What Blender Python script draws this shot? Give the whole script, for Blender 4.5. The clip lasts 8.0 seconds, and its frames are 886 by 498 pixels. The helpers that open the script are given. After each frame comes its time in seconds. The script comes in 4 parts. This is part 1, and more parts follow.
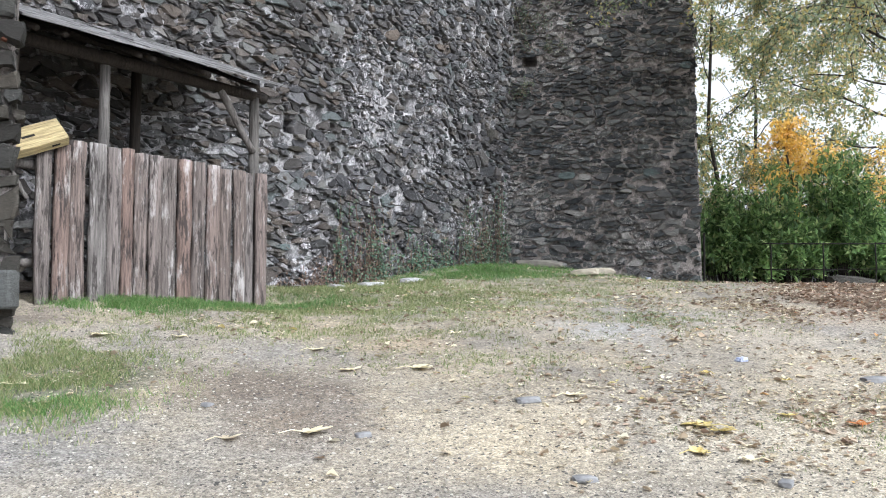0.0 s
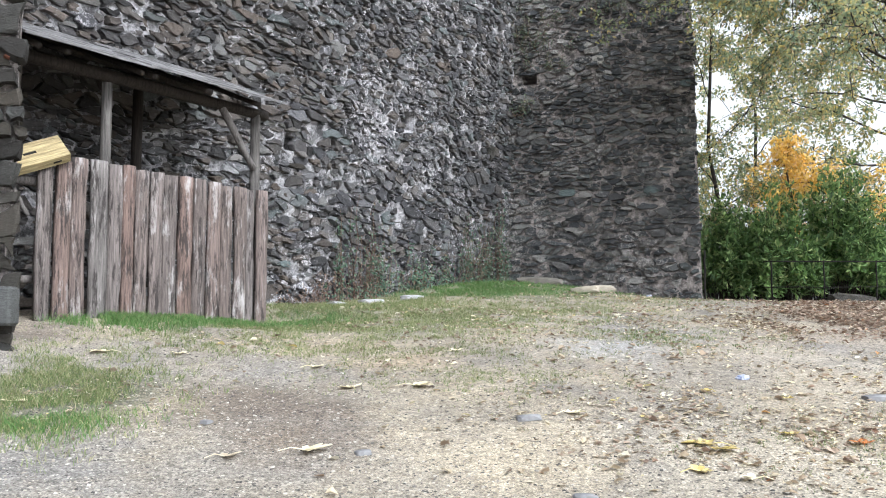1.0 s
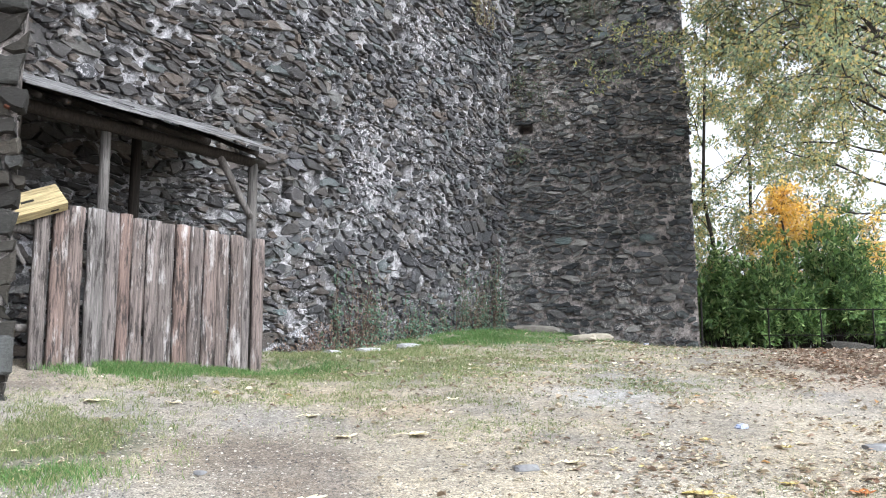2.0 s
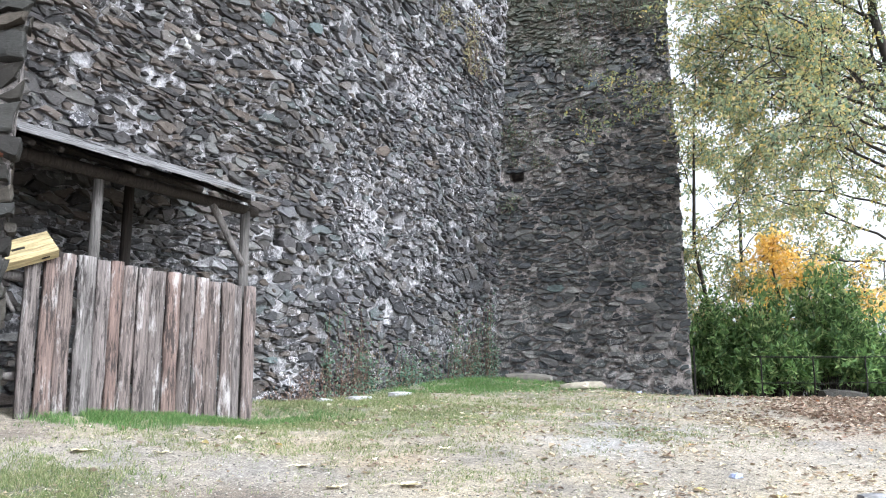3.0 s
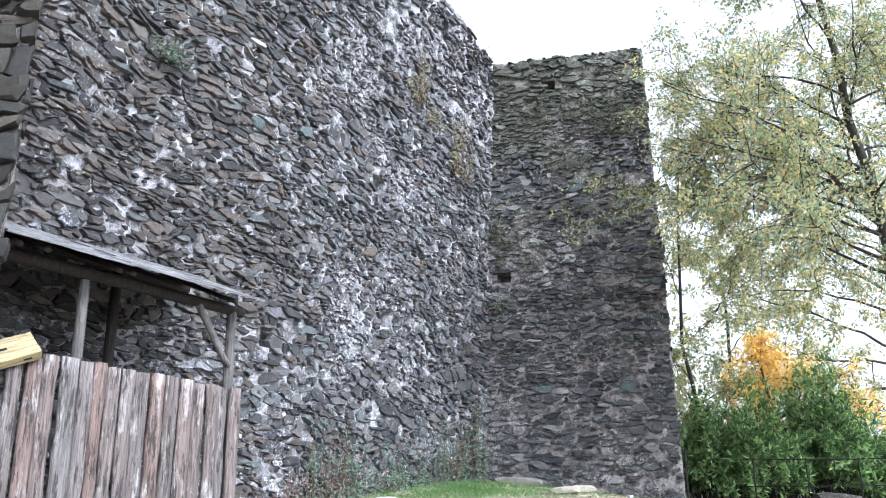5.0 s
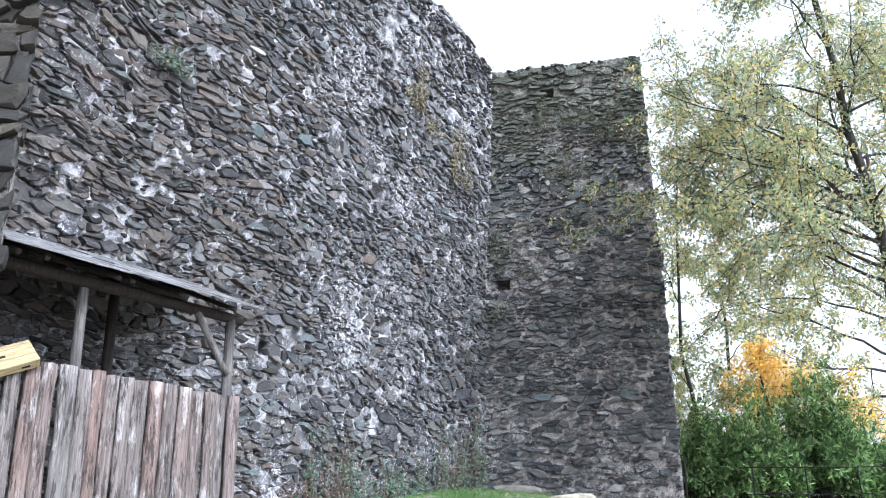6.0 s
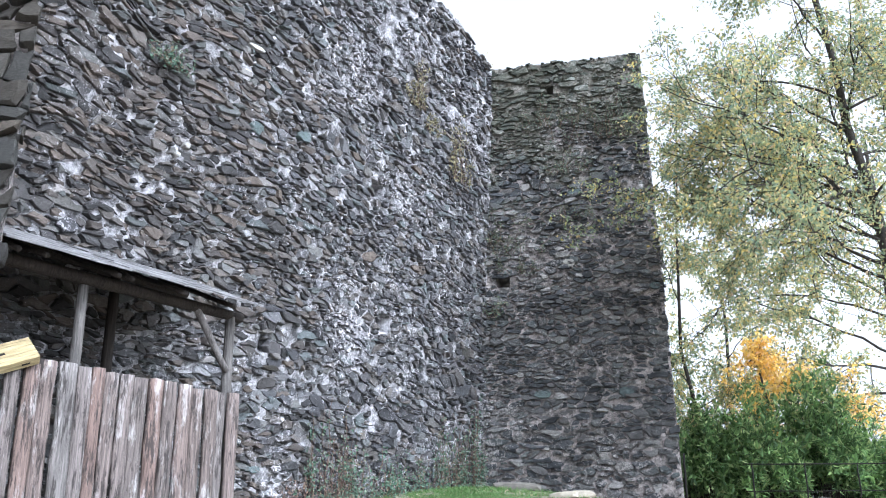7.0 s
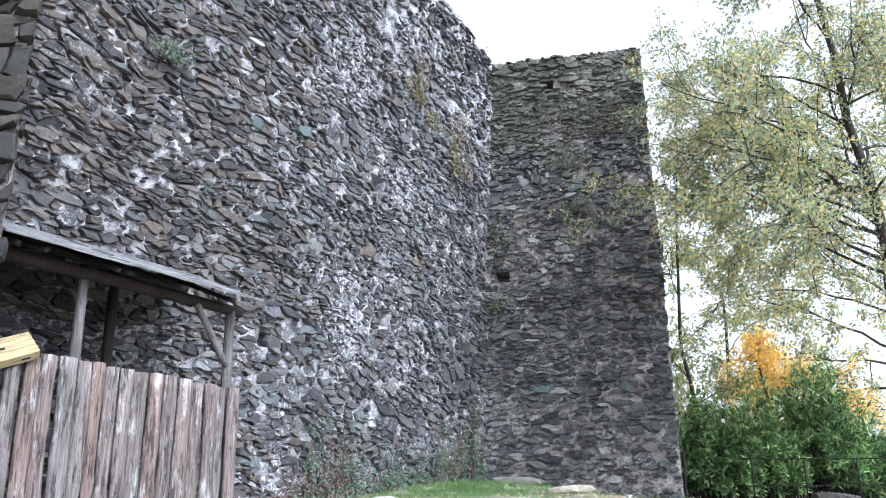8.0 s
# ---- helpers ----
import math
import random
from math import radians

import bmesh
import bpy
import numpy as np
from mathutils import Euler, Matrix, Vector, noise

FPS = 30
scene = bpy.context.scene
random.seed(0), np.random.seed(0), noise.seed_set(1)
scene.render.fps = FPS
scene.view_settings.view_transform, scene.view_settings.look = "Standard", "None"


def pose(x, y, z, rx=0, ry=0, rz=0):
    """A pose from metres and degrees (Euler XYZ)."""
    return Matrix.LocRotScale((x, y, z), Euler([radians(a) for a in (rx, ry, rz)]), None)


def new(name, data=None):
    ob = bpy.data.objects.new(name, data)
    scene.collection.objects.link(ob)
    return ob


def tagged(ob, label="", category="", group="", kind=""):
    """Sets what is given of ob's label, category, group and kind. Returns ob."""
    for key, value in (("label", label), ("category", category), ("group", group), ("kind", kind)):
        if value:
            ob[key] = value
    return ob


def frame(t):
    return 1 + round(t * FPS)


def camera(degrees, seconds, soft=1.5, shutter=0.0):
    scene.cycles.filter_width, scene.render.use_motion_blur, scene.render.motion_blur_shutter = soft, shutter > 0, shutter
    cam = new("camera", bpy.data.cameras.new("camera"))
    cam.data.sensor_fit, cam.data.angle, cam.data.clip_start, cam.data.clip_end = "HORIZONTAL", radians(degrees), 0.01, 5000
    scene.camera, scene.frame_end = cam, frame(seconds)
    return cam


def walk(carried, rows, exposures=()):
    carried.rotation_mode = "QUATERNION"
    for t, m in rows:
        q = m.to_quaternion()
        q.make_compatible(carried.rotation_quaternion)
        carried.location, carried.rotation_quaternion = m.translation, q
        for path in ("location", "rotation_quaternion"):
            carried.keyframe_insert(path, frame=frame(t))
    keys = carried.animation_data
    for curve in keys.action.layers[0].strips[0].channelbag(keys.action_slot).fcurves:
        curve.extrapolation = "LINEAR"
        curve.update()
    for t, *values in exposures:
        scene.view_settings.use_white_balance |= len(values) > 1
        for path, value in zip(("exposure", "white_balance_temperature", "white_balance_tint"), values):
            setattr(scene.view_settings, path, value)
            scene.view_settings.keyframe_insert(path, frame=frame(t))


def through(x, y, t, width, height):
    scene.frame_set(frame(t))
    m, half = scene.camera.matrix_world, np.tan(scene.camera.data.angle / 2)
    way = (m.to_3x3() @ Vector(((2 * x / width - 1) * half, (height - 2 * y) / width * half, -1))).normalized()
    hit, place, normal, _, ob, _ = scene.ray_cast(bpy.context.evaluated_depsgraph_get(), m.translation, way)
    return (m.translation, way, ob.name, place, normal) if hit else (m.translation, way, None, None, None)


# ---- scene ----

# ---------------- camera and walk: a person stands still and tilts the camera up ----------------
EYE, TILT = 1.55, 3.3
cam = camera(52.44, 8.0, soft=1.0)
# seconds, yaw, pitch, roll, relative to the first view
ROWS = [
    (0.0, 0.0, 0.0, 0.0),
    (0.5, 0.012, 0.222, 0.045),
    (1.0, 0.028, 1.093, 0.085),
    (1.5, -0.026, 2.589, 0.055),
    (3.0, -0.70, 7.179, 0.008),
    (3.5, -0.977, 8.78, -0.058),
    (4.0, -1.256, 10.647, -0.11),
    (4.5, -1.431, 12.192, -0.161),
    (5.0, -1.52, 13.554, -0.197),
    (6.5, -1.608, 14.066, -0.217),
    (7.0, -1.613, 13.864, -0.238),
    (7.5, -1.614, 13.69, -0.211),
    (8.0, -1.619, 13.533, -0.207),
]
walk(cam, [(t, pose(0, 0, EYE, TILT, 0, 0) @ pose(0, 0, 0, 90 + pitch, 0, yaw) @ pose(0, 0, 0, 0, 0, roll)) for t, yaw, pitch, roll in ROWS],
     [(0.0, 0.88, 6000, 8), (1.5, 1.02, 6000, 8), (3.0, 1.3, 5850, 8), (3.5, 1.42, 5750, 8), (5.0, 1.45, 5550, 9), (8.0, 1.38, 5500, 9)])

# ---------------- daylight: bright, hazy, no hard shadows ----------------
SUN_UP, SUN_ROUND = 43.0, 138.0
world = bpy.data.worlds.new("sky")
scene.world = world
world.use_nodes = True
wn = world.node_tree.nodes
wl = world.node_tree.links
sky = wn.new("ShaderNodeTexSky")
sky.sky_type = "NISHITA"
sky.sun_disc = False
sky.sun_elevation, sky.sun_rotation = radians(SUN_UP), radians(SUN_ROUND)
sky.air_density, sky.dust_density, sky.ozone_density = 1.0, 4.0, 1.0
pale = wn.new("ShaderNodeHueSaturation")
pale.inputs["Saturation"].default_value = 0.04
pale.inputs["Value"].default_value = 1.15
wl.new(sky.outputs[0], pale.inputs["Color"])
wl.new(pale.outputs[0], wn["Background"].inputs["Color"])
wn["Background"].inputs["Strength"].default_value = 0.15
sun = new("sun", bpy.data.lights.new("sun", "SUN"))
sun.data.energy, sun.data.angle, sun.data.color = 1.1, radians(25), (1.0, 0.97, 0.93)
sun.matrix_world = pose(0, 0, 30, 90 - SUN_UP, 0, 180 - SUN_ROUND)

# ---------------- materials ----------------


class Mat:
    """A small builder for node materials."""

    def __init__(self, name, rough=0.85, spec=0.3, metal=0.0):
        self.m = bpy.data.materials.new(name)
        self.m.use_nodes = True
        self.n, self.l = self.m.node_tree.nodes, self.m.node_tree.links
        self.b = self.n["Principled BSDF"]
        self.b.inputs["Roughness"].default_value = rough
        self.b.inputs["Specular IOR Level"].default_value = spec
        self.b.inputs["Metallic"].default_value = metal
        self.co = self.n.new("ShaderNodeTexCoord").outputs["Object"]

    def mapped(self, scale):
        k = self.n.new("ShaderNodeMapping")
        k.inputs["Scale"].default_value = scale
        self.l.new(self.co, k.inputs["Vector"])
        return k.outputs[0]

    def noise(self, scale, detail=4.0, rough=0.6, co=None, kind="noise"):
        if kind == "noise":
            k = self.n.new("ShaderNodeTexNoise")
            k.inputs["Detail"].default_value, k.inputs["Roughness"].default_value = detail, rough
        else:
            k = self.n.new("ShaderNodeTexVoronoi")
        k.inputs["Scale"].default_value = scale
        self.l.new(co or self.co, k.inputs["Vector"])
        return k.outputs[0]

    def ramp(self, fac, stops):
        k = self.n.new("ShaderNodeValToRGB")
        e = k.color_ramp.elements
        while len(e) < len(stops):
            e.new(0.5)
        for item, (p, c) in zip(e, stops):
            item.position = p
            item.color = (*c, 1) if len(c) == 3 else (c[0], c[0], c[0], 1)
        self.l.new(fac, k.inputs["Fac"])
        return k.outputs[0]

    def mix(self, fac, a, b, mode="MIX"):
        k = self.n.new("ShaderNodeMix")
        k.data_type, k.blend_type = "RGBA", mode
        for s, v in ((0, fac), (6, a), (7, b)):
            if isinstance(v, (int, float)):
                k.inputs[s].default_value = v
            elif isinstance(v, tuple):
                k.inputs[s].default_value = (*v, 1)
            else:
                self.l.new(v, k.inputs[s])
        return k.outputs[2]

    def math(self, op, a, b=0.0):
        k = self.n.new("ShaderNodeMath")
        k.operation = op
        for s, v in ((0, a), (1, b)):
            if isinstance(v, (int, float)):
                k.inputs[s].default_value = v
            else:
                self.l.new(v, k.inputs[s])
        return k.outputs[0]

    def chance(self):
        """One random number for each piece, whether an object of its own or an island of a joined mesh."""
        a = self.n.new("ShaderNodeObjectInfo").outputs["Random"]
        b = self.n.new("ShaderNodeNewGeometry").outputs["Random Per Island"]
        return self.math("FRACT", self.math("ADD", a, b))

    def done(self, colour, height=None, strength=0.4, dist=0.02, rough=None):
        self.l.new(colour, self.b.inputs["Base Color"])
        if height is not None:
            k = self.n.new("ShaderNodeBump")
            k.inputs["Strength"].default_value, k.inputs["Distance"].default_value = strength, dist
            self.l.new(height, k.inputs["Height"])
            self.l.new(k.outputs[0], self.b.inputs["Normal"])
        if rough is not None:
            self.l.new(rough, self.b.inputs["Roughness"])
        return self.m


def stone_mat(name, tones, lichen, amount, moss=0.0):
    """Slate and schist: a tone for each stone, fine layers, crisp flecks of lichen and lime, moss in the upper reaches."""
    k = Mat(name, 0.72, 0.3)
    base = k.ramp(k.chance(), tones)
    grain = k.noise(36, 7, 0.75, k.mapped((0.8, 0.8, 2.6)))
    col = k.mix(0.75, base, k.ramp(grain, [(0.3, (0.45,)), (0.5, (1.0,)), (0.7, (1.6,))]), "MULTIPLY")
    col = k.mix(0.7, col, k.ramp(k.noise(1.3, 4, 0.65), [(0.3, (0.65,)), (0.7, (1.35,))]), "MULTIPLY")
    col = k.mix(0.5, col, k.ramp(k.noise(9, 5, 0.7), [(0.3, (0.6,)), (0.7, (1.4,))]), "MULTIPLY")
    spots = k.math("MULTIPLY", k.noise(17, 9, 0.85), k.ramp(k.noise(0.7, 4, 0.65), [(0.35, (0.85,)), (0.65, (1.14,))]))
    col = k.mix(k.ramp(spots, [(amount, (0.0,)), (amount + 0.045, (0.85,))]), col, lichen)
    if moss:
        col = mossy(k, col, moss)
    return k.done(col, k.math("ADD", grain, k.noise(20, 6, 0.75)), 0.8, 0.025)


def mossy(k, col, amount):
    """Moss and algae in uneven patches, thick near the crown of the wall and thinning out downwards."""
    high = k.n.new("ShaderNodeSeparateXYZ")
    k.l.new(k.n.new("ShaderNodeNewGeometry").outputs["Position"], high.inputs[0])
    rise = k.math("DIVIDE", k.math("SUBTRACT", high.outputs["Z"], 5.0), 11.0)
    grow = k.math("ADD", k.math("MULTIPLY", k.noise(0.9, 7, 0.72), 0.9), rise)
    tint = k.ramp(k.noise(5, 5, 0.7), [(0.35, (0.055, 0.068, 0.045)), (0.55, (0.10, 0.105, 0.065)), (0.7, (0.15, 0.125, 0.085))])
    return k.mix(k.ramp(grow, [(0.74, (0.0,)), (0.86, (amount,))]), col, tint)


def mortar_mat(name, light, dark, edge=0.5, moss=0.0):
    """Lime mortar: pale where sound, dark for weathering and for crevice shadow put into the colour, gritty and pitted.
    """
    k = Mat(name, 0.95, 0.15)
    col = k.ramp(k.noise(4.5, 8, 0.78), [(edge - 0.1, dark), (edge + 0.08, light)])
    col = k.mix(0.75, col, k.ramp(k.noise(34, 6, 0.75), [(0.3, (0.4,)), (0.68, (1.35,))]), "MULTIPLY")
    col = k.mix(0.6, col, k.ramp(k.noise(0.55, 4, 0.6), [(0.35, (0.65,)), (0.65, (1.2,))]), "MULTIPLY")
    if moss:
        col = mossy(k, col, moss)
    return k.done(col, k.math("ADD", k.noise(22, 6, 0.75), k.noise(70, 3)), 1.0, 0.04)


SLATE = stone_mat("slate", [(0.0, (0.03, 0.03, 0.033)), (0.18, (0.066, 0.065, 0.072)), (0.36, (0.115, 0.103, 0.096)), (0.5, (0.055, 0.057, 0.062)), (0.68, (0.145, 0.143, 0.152)),
                            (0.8, (0.09, 0.086, 0.089)), (0.94, (0.098, 0.112, 0.115)), (1.0, (0.3, 0.29, 0.3))], (0.56, 0.545, 0.575), 0.565)
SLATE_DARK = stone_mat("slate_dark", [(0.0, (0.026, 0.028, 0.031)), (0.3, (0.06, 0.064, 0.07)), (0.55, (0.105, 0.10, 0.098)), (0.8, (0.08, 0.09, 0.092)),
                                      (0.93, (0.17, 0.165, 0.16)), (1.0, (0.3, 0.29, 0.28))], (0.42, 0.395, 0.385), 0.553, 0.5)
SLATE_WARM = stone_mat("slate_warm", [(0.0, (0.028, 0.027, 0.028)), (0.2, (0.06, 0.057, 0.059)), (0.4, (0.118, 0.096, 0.082)), (0.55, (0.05, 0.05, 0.053)), (0.75, (0.128, 0.112, 0.102)),
                                      (0.9, (0.082, 0.09, 0.091)), (1.0, (0.22, 0.205, 0.2))], (0.5, 0.48, 0.495), 0.625)
SLATE_BROWN = stone_mat("slate_brown", [(0.0, (0.03, 0.028, 0.026)), (0.4, (0.062, 0.055, 0.046)), (0.7, (0.05, 0.05, 0.048)), (1.0, (0.095, 0.08, 0.064))], (0.2, 0.185, 0.17), 0.62)
LIME = mortar_mat("lime_mortar", (0.61, 0.595, 0.622), (0.09, 0.088, 0.092), 0.51)
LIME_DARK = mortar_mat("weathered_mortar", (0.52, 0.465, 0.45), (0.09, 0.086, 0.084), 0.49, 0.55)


def wood_mat(name, tones, knots=0.6, streak=(0.05, 0.042, 0.038), silver=(0.30, 0.28, 0.275), much=0.53, run=(1, 1, 0.05)):
    """Weathered wood, its grain along z."""
    k = Mat(name, 0.8, 0.25)
    hap = k.chance()
    shift = k.n.new("ShaderNodeVectorMath")
    shift.operation = "ADD"
    k.l.new(k.co, shift.inputs[0])
    k.l.new(k.math("MULTIPLY", hap, 61.0), shift.inputs[1])
    k.co = shift.outputs[0]
    col = k.ramp(hap, tones)
    grain = k.noise(55, 7, 0.7, k.mapped(run))
    col = k.mix(0.95, col, k.ramp(grain, [(0.3, (0.25,)), (0.5, (0.9,)), (0.7, (1.6,))]), "MULTIPLY")
    patch = k.noise(7, 6, 0.75, k.mapped(tuple(min(1.0, 0.2 + v) for v in run)))
    col = k.mix(k.ramp(patch, [(much, (0.0,)), (much + 0.12, (0.8,))]), col, silver)
    dark = k.noise(16, 6, 0.75, k.mapped(tuple(min(1.0, 0.1 + v) for v in run)))
    col = k.mix(k.ramp(dark, [(knots - 0.03, (0.0,)), (knots + 0.05, (0.9,))]), col, streak)
    return k.done(col, k.math("ADD", grain, patch), 0.8, 0.02)


SLAB_WOOD = wood_mat("weathered_slab_wood", [(0.0, (0.15, 0.12, 0.11)), (0.2, (0.17, 0.155, 0.15)), (0.4, (0.17, 0.12, 0.105)), (0.6, (0.13, 0.115, 0.11)),
                                            (0.8, (0.19, 0.135, 0.118)), (1.0, (0.17, 0.15, 0.145))], 0.545, (0.035, 0.029, 0.028), (0.46, 0.435, 0.43), 0.53)
POST_WOOD = wood_mat("grey_post_wood", [(0.0, (0.13, 0.12, 0.115)), (1.0, (0.16, 0.145, 0.14))], 0.63, (0.05, 0.045, 0.04), (0.22, 0.205, 0.2))
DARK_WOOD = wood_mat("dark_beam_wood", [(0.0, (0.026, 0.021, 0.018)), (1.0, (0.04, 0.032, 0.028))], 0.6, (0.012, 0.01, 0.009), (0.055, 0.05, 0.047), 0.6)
ROOF_WOOD = wood_mat("silvered_roof_board", [(0.0, (0.15, 0.147, 0.15)), (1.0, (0.21, 0.205, 0.21))], 0.6, (0.045, 0.042, 0.04), (0.28, 0.275, 0.285), 0.54, (0.05, 0.05, 1))


def plain_mat(name, a, b, scale=12, rough=0.8, spec=0.3, bump=0.3):
    k = Mat(name, rough, spec)
    s = k.noise(scale, 5, 0.65)
    return k.done(k.ramp(s, [(0.3, a), (0.7, b)]), k.noise(scale * 4, 4), bump, 0.01)


def leaf_mat(name, tones, through=0.35):
    """Leaves: a tone for each, and some light let through."""
    k = Mat(name, 0.55, 0.3)
    base = k.ramp(k.chance(), tones)
    col = k.mix(0.5, base, k.ramp(k.noise(0.55, 3), [(0.3, (0.65,)), (0.7, (1.3,))]), "MULTIPLY")
    m = k.done(col)
    tr = k.n.new("ShaderNodeBsdfTranslucent")
    k.l.new(col, tr.inputs["Color"])
    mx = k.n.new("ShaderNodeMixShader")
    mx.inputs[0].default_value = through
    k.l.new(k.b.outputs[0], mx.inputs[1])
    k.l.new(tr.outputs[0], mx.inputs[2])
    k.l.new(mx.outputs[0], k.n["Material Output"].inputs["Surface"])
    return m


BARK = plain_mat("bark", (0.022, 0.019, 0.017), (0.06, 0.053, 0.047), 14, 0.9, 0.2, 0.9)
LEAF_OLIVE = leaf_mat("yellowing_leaves", [(0.0, (0.16, 0.225, 0.14)), (0.25, (0.28, 0.335, 0.2)), (0.5, (0.5, 0.47, 0.21)), (0.68, (0.25, 0.355, 0.27)), (0.85, (0.64, 0.51, 0.16)), (1.0, (0.58, 0.45, 0.31))], 0.62)
LEAF_GREEN = leaf_mat("green_leaves", [(0.0, (0.065, 0.115, 0.05)), (0.4, (0.14, 0.235, 0.088)), (0.8, (0.26, 0.4, 0.145)), (1.0, (0.44, 0.5, 0.23))], 0.45)
LEAF_ORANGE = leaf_mat("orange_leaves", [(0.0, (0.86, 0.54, 0.12)), (0.5, (0.92, 0.67, 0.19)), (0.8, (0.93, 0.72, 0.3)), (1.0, (0.92, 0.68, 0.46))], 0.58)
LEAF_BLUE = leaf_mat("creeper_leaves", [(0.0, (0.07, 0.12, 0.085)), (0.5, (0.12, 0.19, 0.135)), (0.85, (0.19, 0.23, 0.165)), (1.0, (0.22, 0.16, 0.11))], 0.3)
LEAF_DRY = leaf_mat("dry_leaves", [(0.0, (0.22, 0.165, 0.12)), (0.18, (0.38, 0.3, 0.21)), (0.4, (0.56, 0.48, 0.35)), (0.55, (0.34, 0.25, 0.18)), (0.8, (0.7, 0.63, 0.47)), (0.95, (0.76, 0.71, 0.58)), (0.99, (0.6, 0.5, 0.2)), (1.0, (0.46, 0.2, 0.09))], 0.3)
LEAF_BROWN = leaf_mat("brown_dry_leaves", [(0.0, (0.15, 0.11, 0.085)), (0.3, (0.27, 0.195, 0.15)), (0.55, (0.39, 0.3, 0.235)), (0.75, (0.24, 0.145, 0.10)), (0.9, (0.58, 0.5, 0.4)), (0.97, (0.66, 0.6, 0.5)), (1.0, (0.45, 0.19, 0.08))], 0.2)
LEAF_PALE = leaf_mat("pale_fallen_leaf", [(0.0, (0.7, 0.61, 0.4)), (1.0, (0.78, 0.71, 0.53))], 0.15)
LEAF_YELLOW = leaf_mat("yellow_fallen_leaf", [(0.0, (0.58, 0.45, 0.15)), (1.0, (0.68, 0.58, 0.3))], 0.15)
LEAF_RED = leaf_mat("rust_fallen_leaf", [(0.0, (0.45, 0.15, 0.05)), (1.0, (0.5, 0.2, 0.07))], 0.15)
GRASS = leaf_mat("grass_blades", [(0.0, (0.10, 0.155, 0.05)), (0.4, (0.17, 0.23, 0.085)), (0.7, (0.28, 0.29, 0.15)), (1.0, (0.46, 0.41, 0.27))], 0.35)
GRASS_LUSH = leaf_mat("lush_grass_blades", [(0.0, (0.065, 0.14, 0.04)), (0.5, (0.105, 0.225, 0.06)), (0.85, (0.17, 0.26, 0.09)), (1.0, (0.36, 0.33, 0.2))], 0.3)
DRY_GRASS = leaf_mat("dry_grass_blades", [(0.0, (0.15, 0.14, 0.08)), (1.0, (0.30, 0.27, 0.16))], 0.2)
DRY_STEM = leaf_mat("dry_stems", [(0.0, (0.11, 0.075, 0.06)), (0.6, (0.18, 0.115, 0.09)), (1.0, (0.25, 0.19, 0.14))], 0.1)
MOSS = leaf_mat("dark_moss", [(0.0, (0.075, 0.10, 0.07)), (0.6, (0.12, 0.15, 0.10)), (1.0, (0.2, 0.19, 0.13))], 0.25)
IRON = plain_mat("dark_iron", (0.012, 0.012, 0.012), (0.03, 0.027, 0.024), 30, 0.9, 0.1)
YELLOW_PINE = wood_mat("yellow_pine_board", [(0.0, (0.36, 0.285, 0.155)), (1.0, (0.43, 0.35, 0.195))], 0.63, (0.24, 0.165, 0.075), (0.52, 0.44, 0.25), 0.57, (0.06, 1, 1))
PALE_SLAB = plain_mat("pale_stone_slab", (0.24, 0.215, 0.175), (0.44, 0.395, 0.32), 7)
GREY_ROCK = plain_mat("grey_loose_stone", (0.13, 0.13, 0.137), (0.27, 0.27, 0.28), 14)
BUFF_SLAB = plain_mat("grey_buff_slab", (0.11, 0.10, 0.09), (0.2, 0.185, 0.16), 7)
WHITE_LIME = plain_mat("lime_patch", (0.3, 0.3, 0.31), (0.5, 0.5, 0.52), 10)
FOIL = plain_mat("crumpled_foil", (0.08, 0.12, 0.3), (0.6, 0.63, 0.7), 28, 0.35, 0.6)

# ---------------- helpers for meshes ----------------


def mesh_of(name, verts, faces, mat, smooth=False):
    me = bpy.data.meshes.new(name)
    me.from_pydata(verts, [], faces)
    me.materials.append(mat)
    if smooth:
        me.polygons.foreach_set("use_smooth", [True] * len(me.polygons))
    return me


def piece(name, verts, faces, mat, parent=None, label="", smooth=False):
    ob = new(name, mesh_of(name, verts, faces, mat, smooth))
    if parent is not None:
        ob.parent = parent
    if label:
        ob["label"] = label
    return ob


def part(name, bm, mat, parent=None, label="", smooth=False):
    me = bpy.data.meshes.new(name)
    bm.to_mesh(me)
    bm.free()
    me.materials.append(mat)
    if smooth:
        me.polygons.foreach_set("use_smooth", [True] * len(me.polygons))
    ob = new(name, me)
    if parent is not None:
        ob.parent = parent
    if label:
        ob["label"] = label
    return ob


def thing(name, at, label, category, group="", kind=""):
    ob = new(name)
    ob.location = at
    ob.empty_display_size = 0.1
    return tagged(ob, label, category, group, kind)


def tube(path, radii, sides=8, wobble=0.0, rng=random, caps=True):
    """Vertices and faces of a tapered tube along a path."""
    verts, faces = [], []
    path = [Vector(p) for p in path]
    for i, p in enumerate(path):
        d = (path[min(i + 1, len(path) - 1)] - path[max(i - 1, 0)]).normalized()
        a = d.cross(Vector((0.31, 0.95, 0.11)))
        if a.length < 0.05:
            a = d.cross(Vector((1, 0, 0)))
        a.normalize()
        b = d.cross(a)
        for s in range(sides):
            w = 2 * math.pi * s / sides
            r = radii[i] * (1 + wobble * rng.uniform(-1, 1))
            verts.append(tuple(p + (a * math.cos(w) + b * math.sin(w)) * r))
    for i in range(len(path) - 1):
        for s in range(sides):
            t = (s + 1) % sides
            faces.append((i * sides + s, i * sides + t, (i + 1) * sides + t, (i + 1) * sides + s))
    if caps:
        faces.append(tuple(range(sides))[::-1])
        faces.append(tuple((len(path) - 1) * sides + s for s in range(sides)))
    return verts, faces


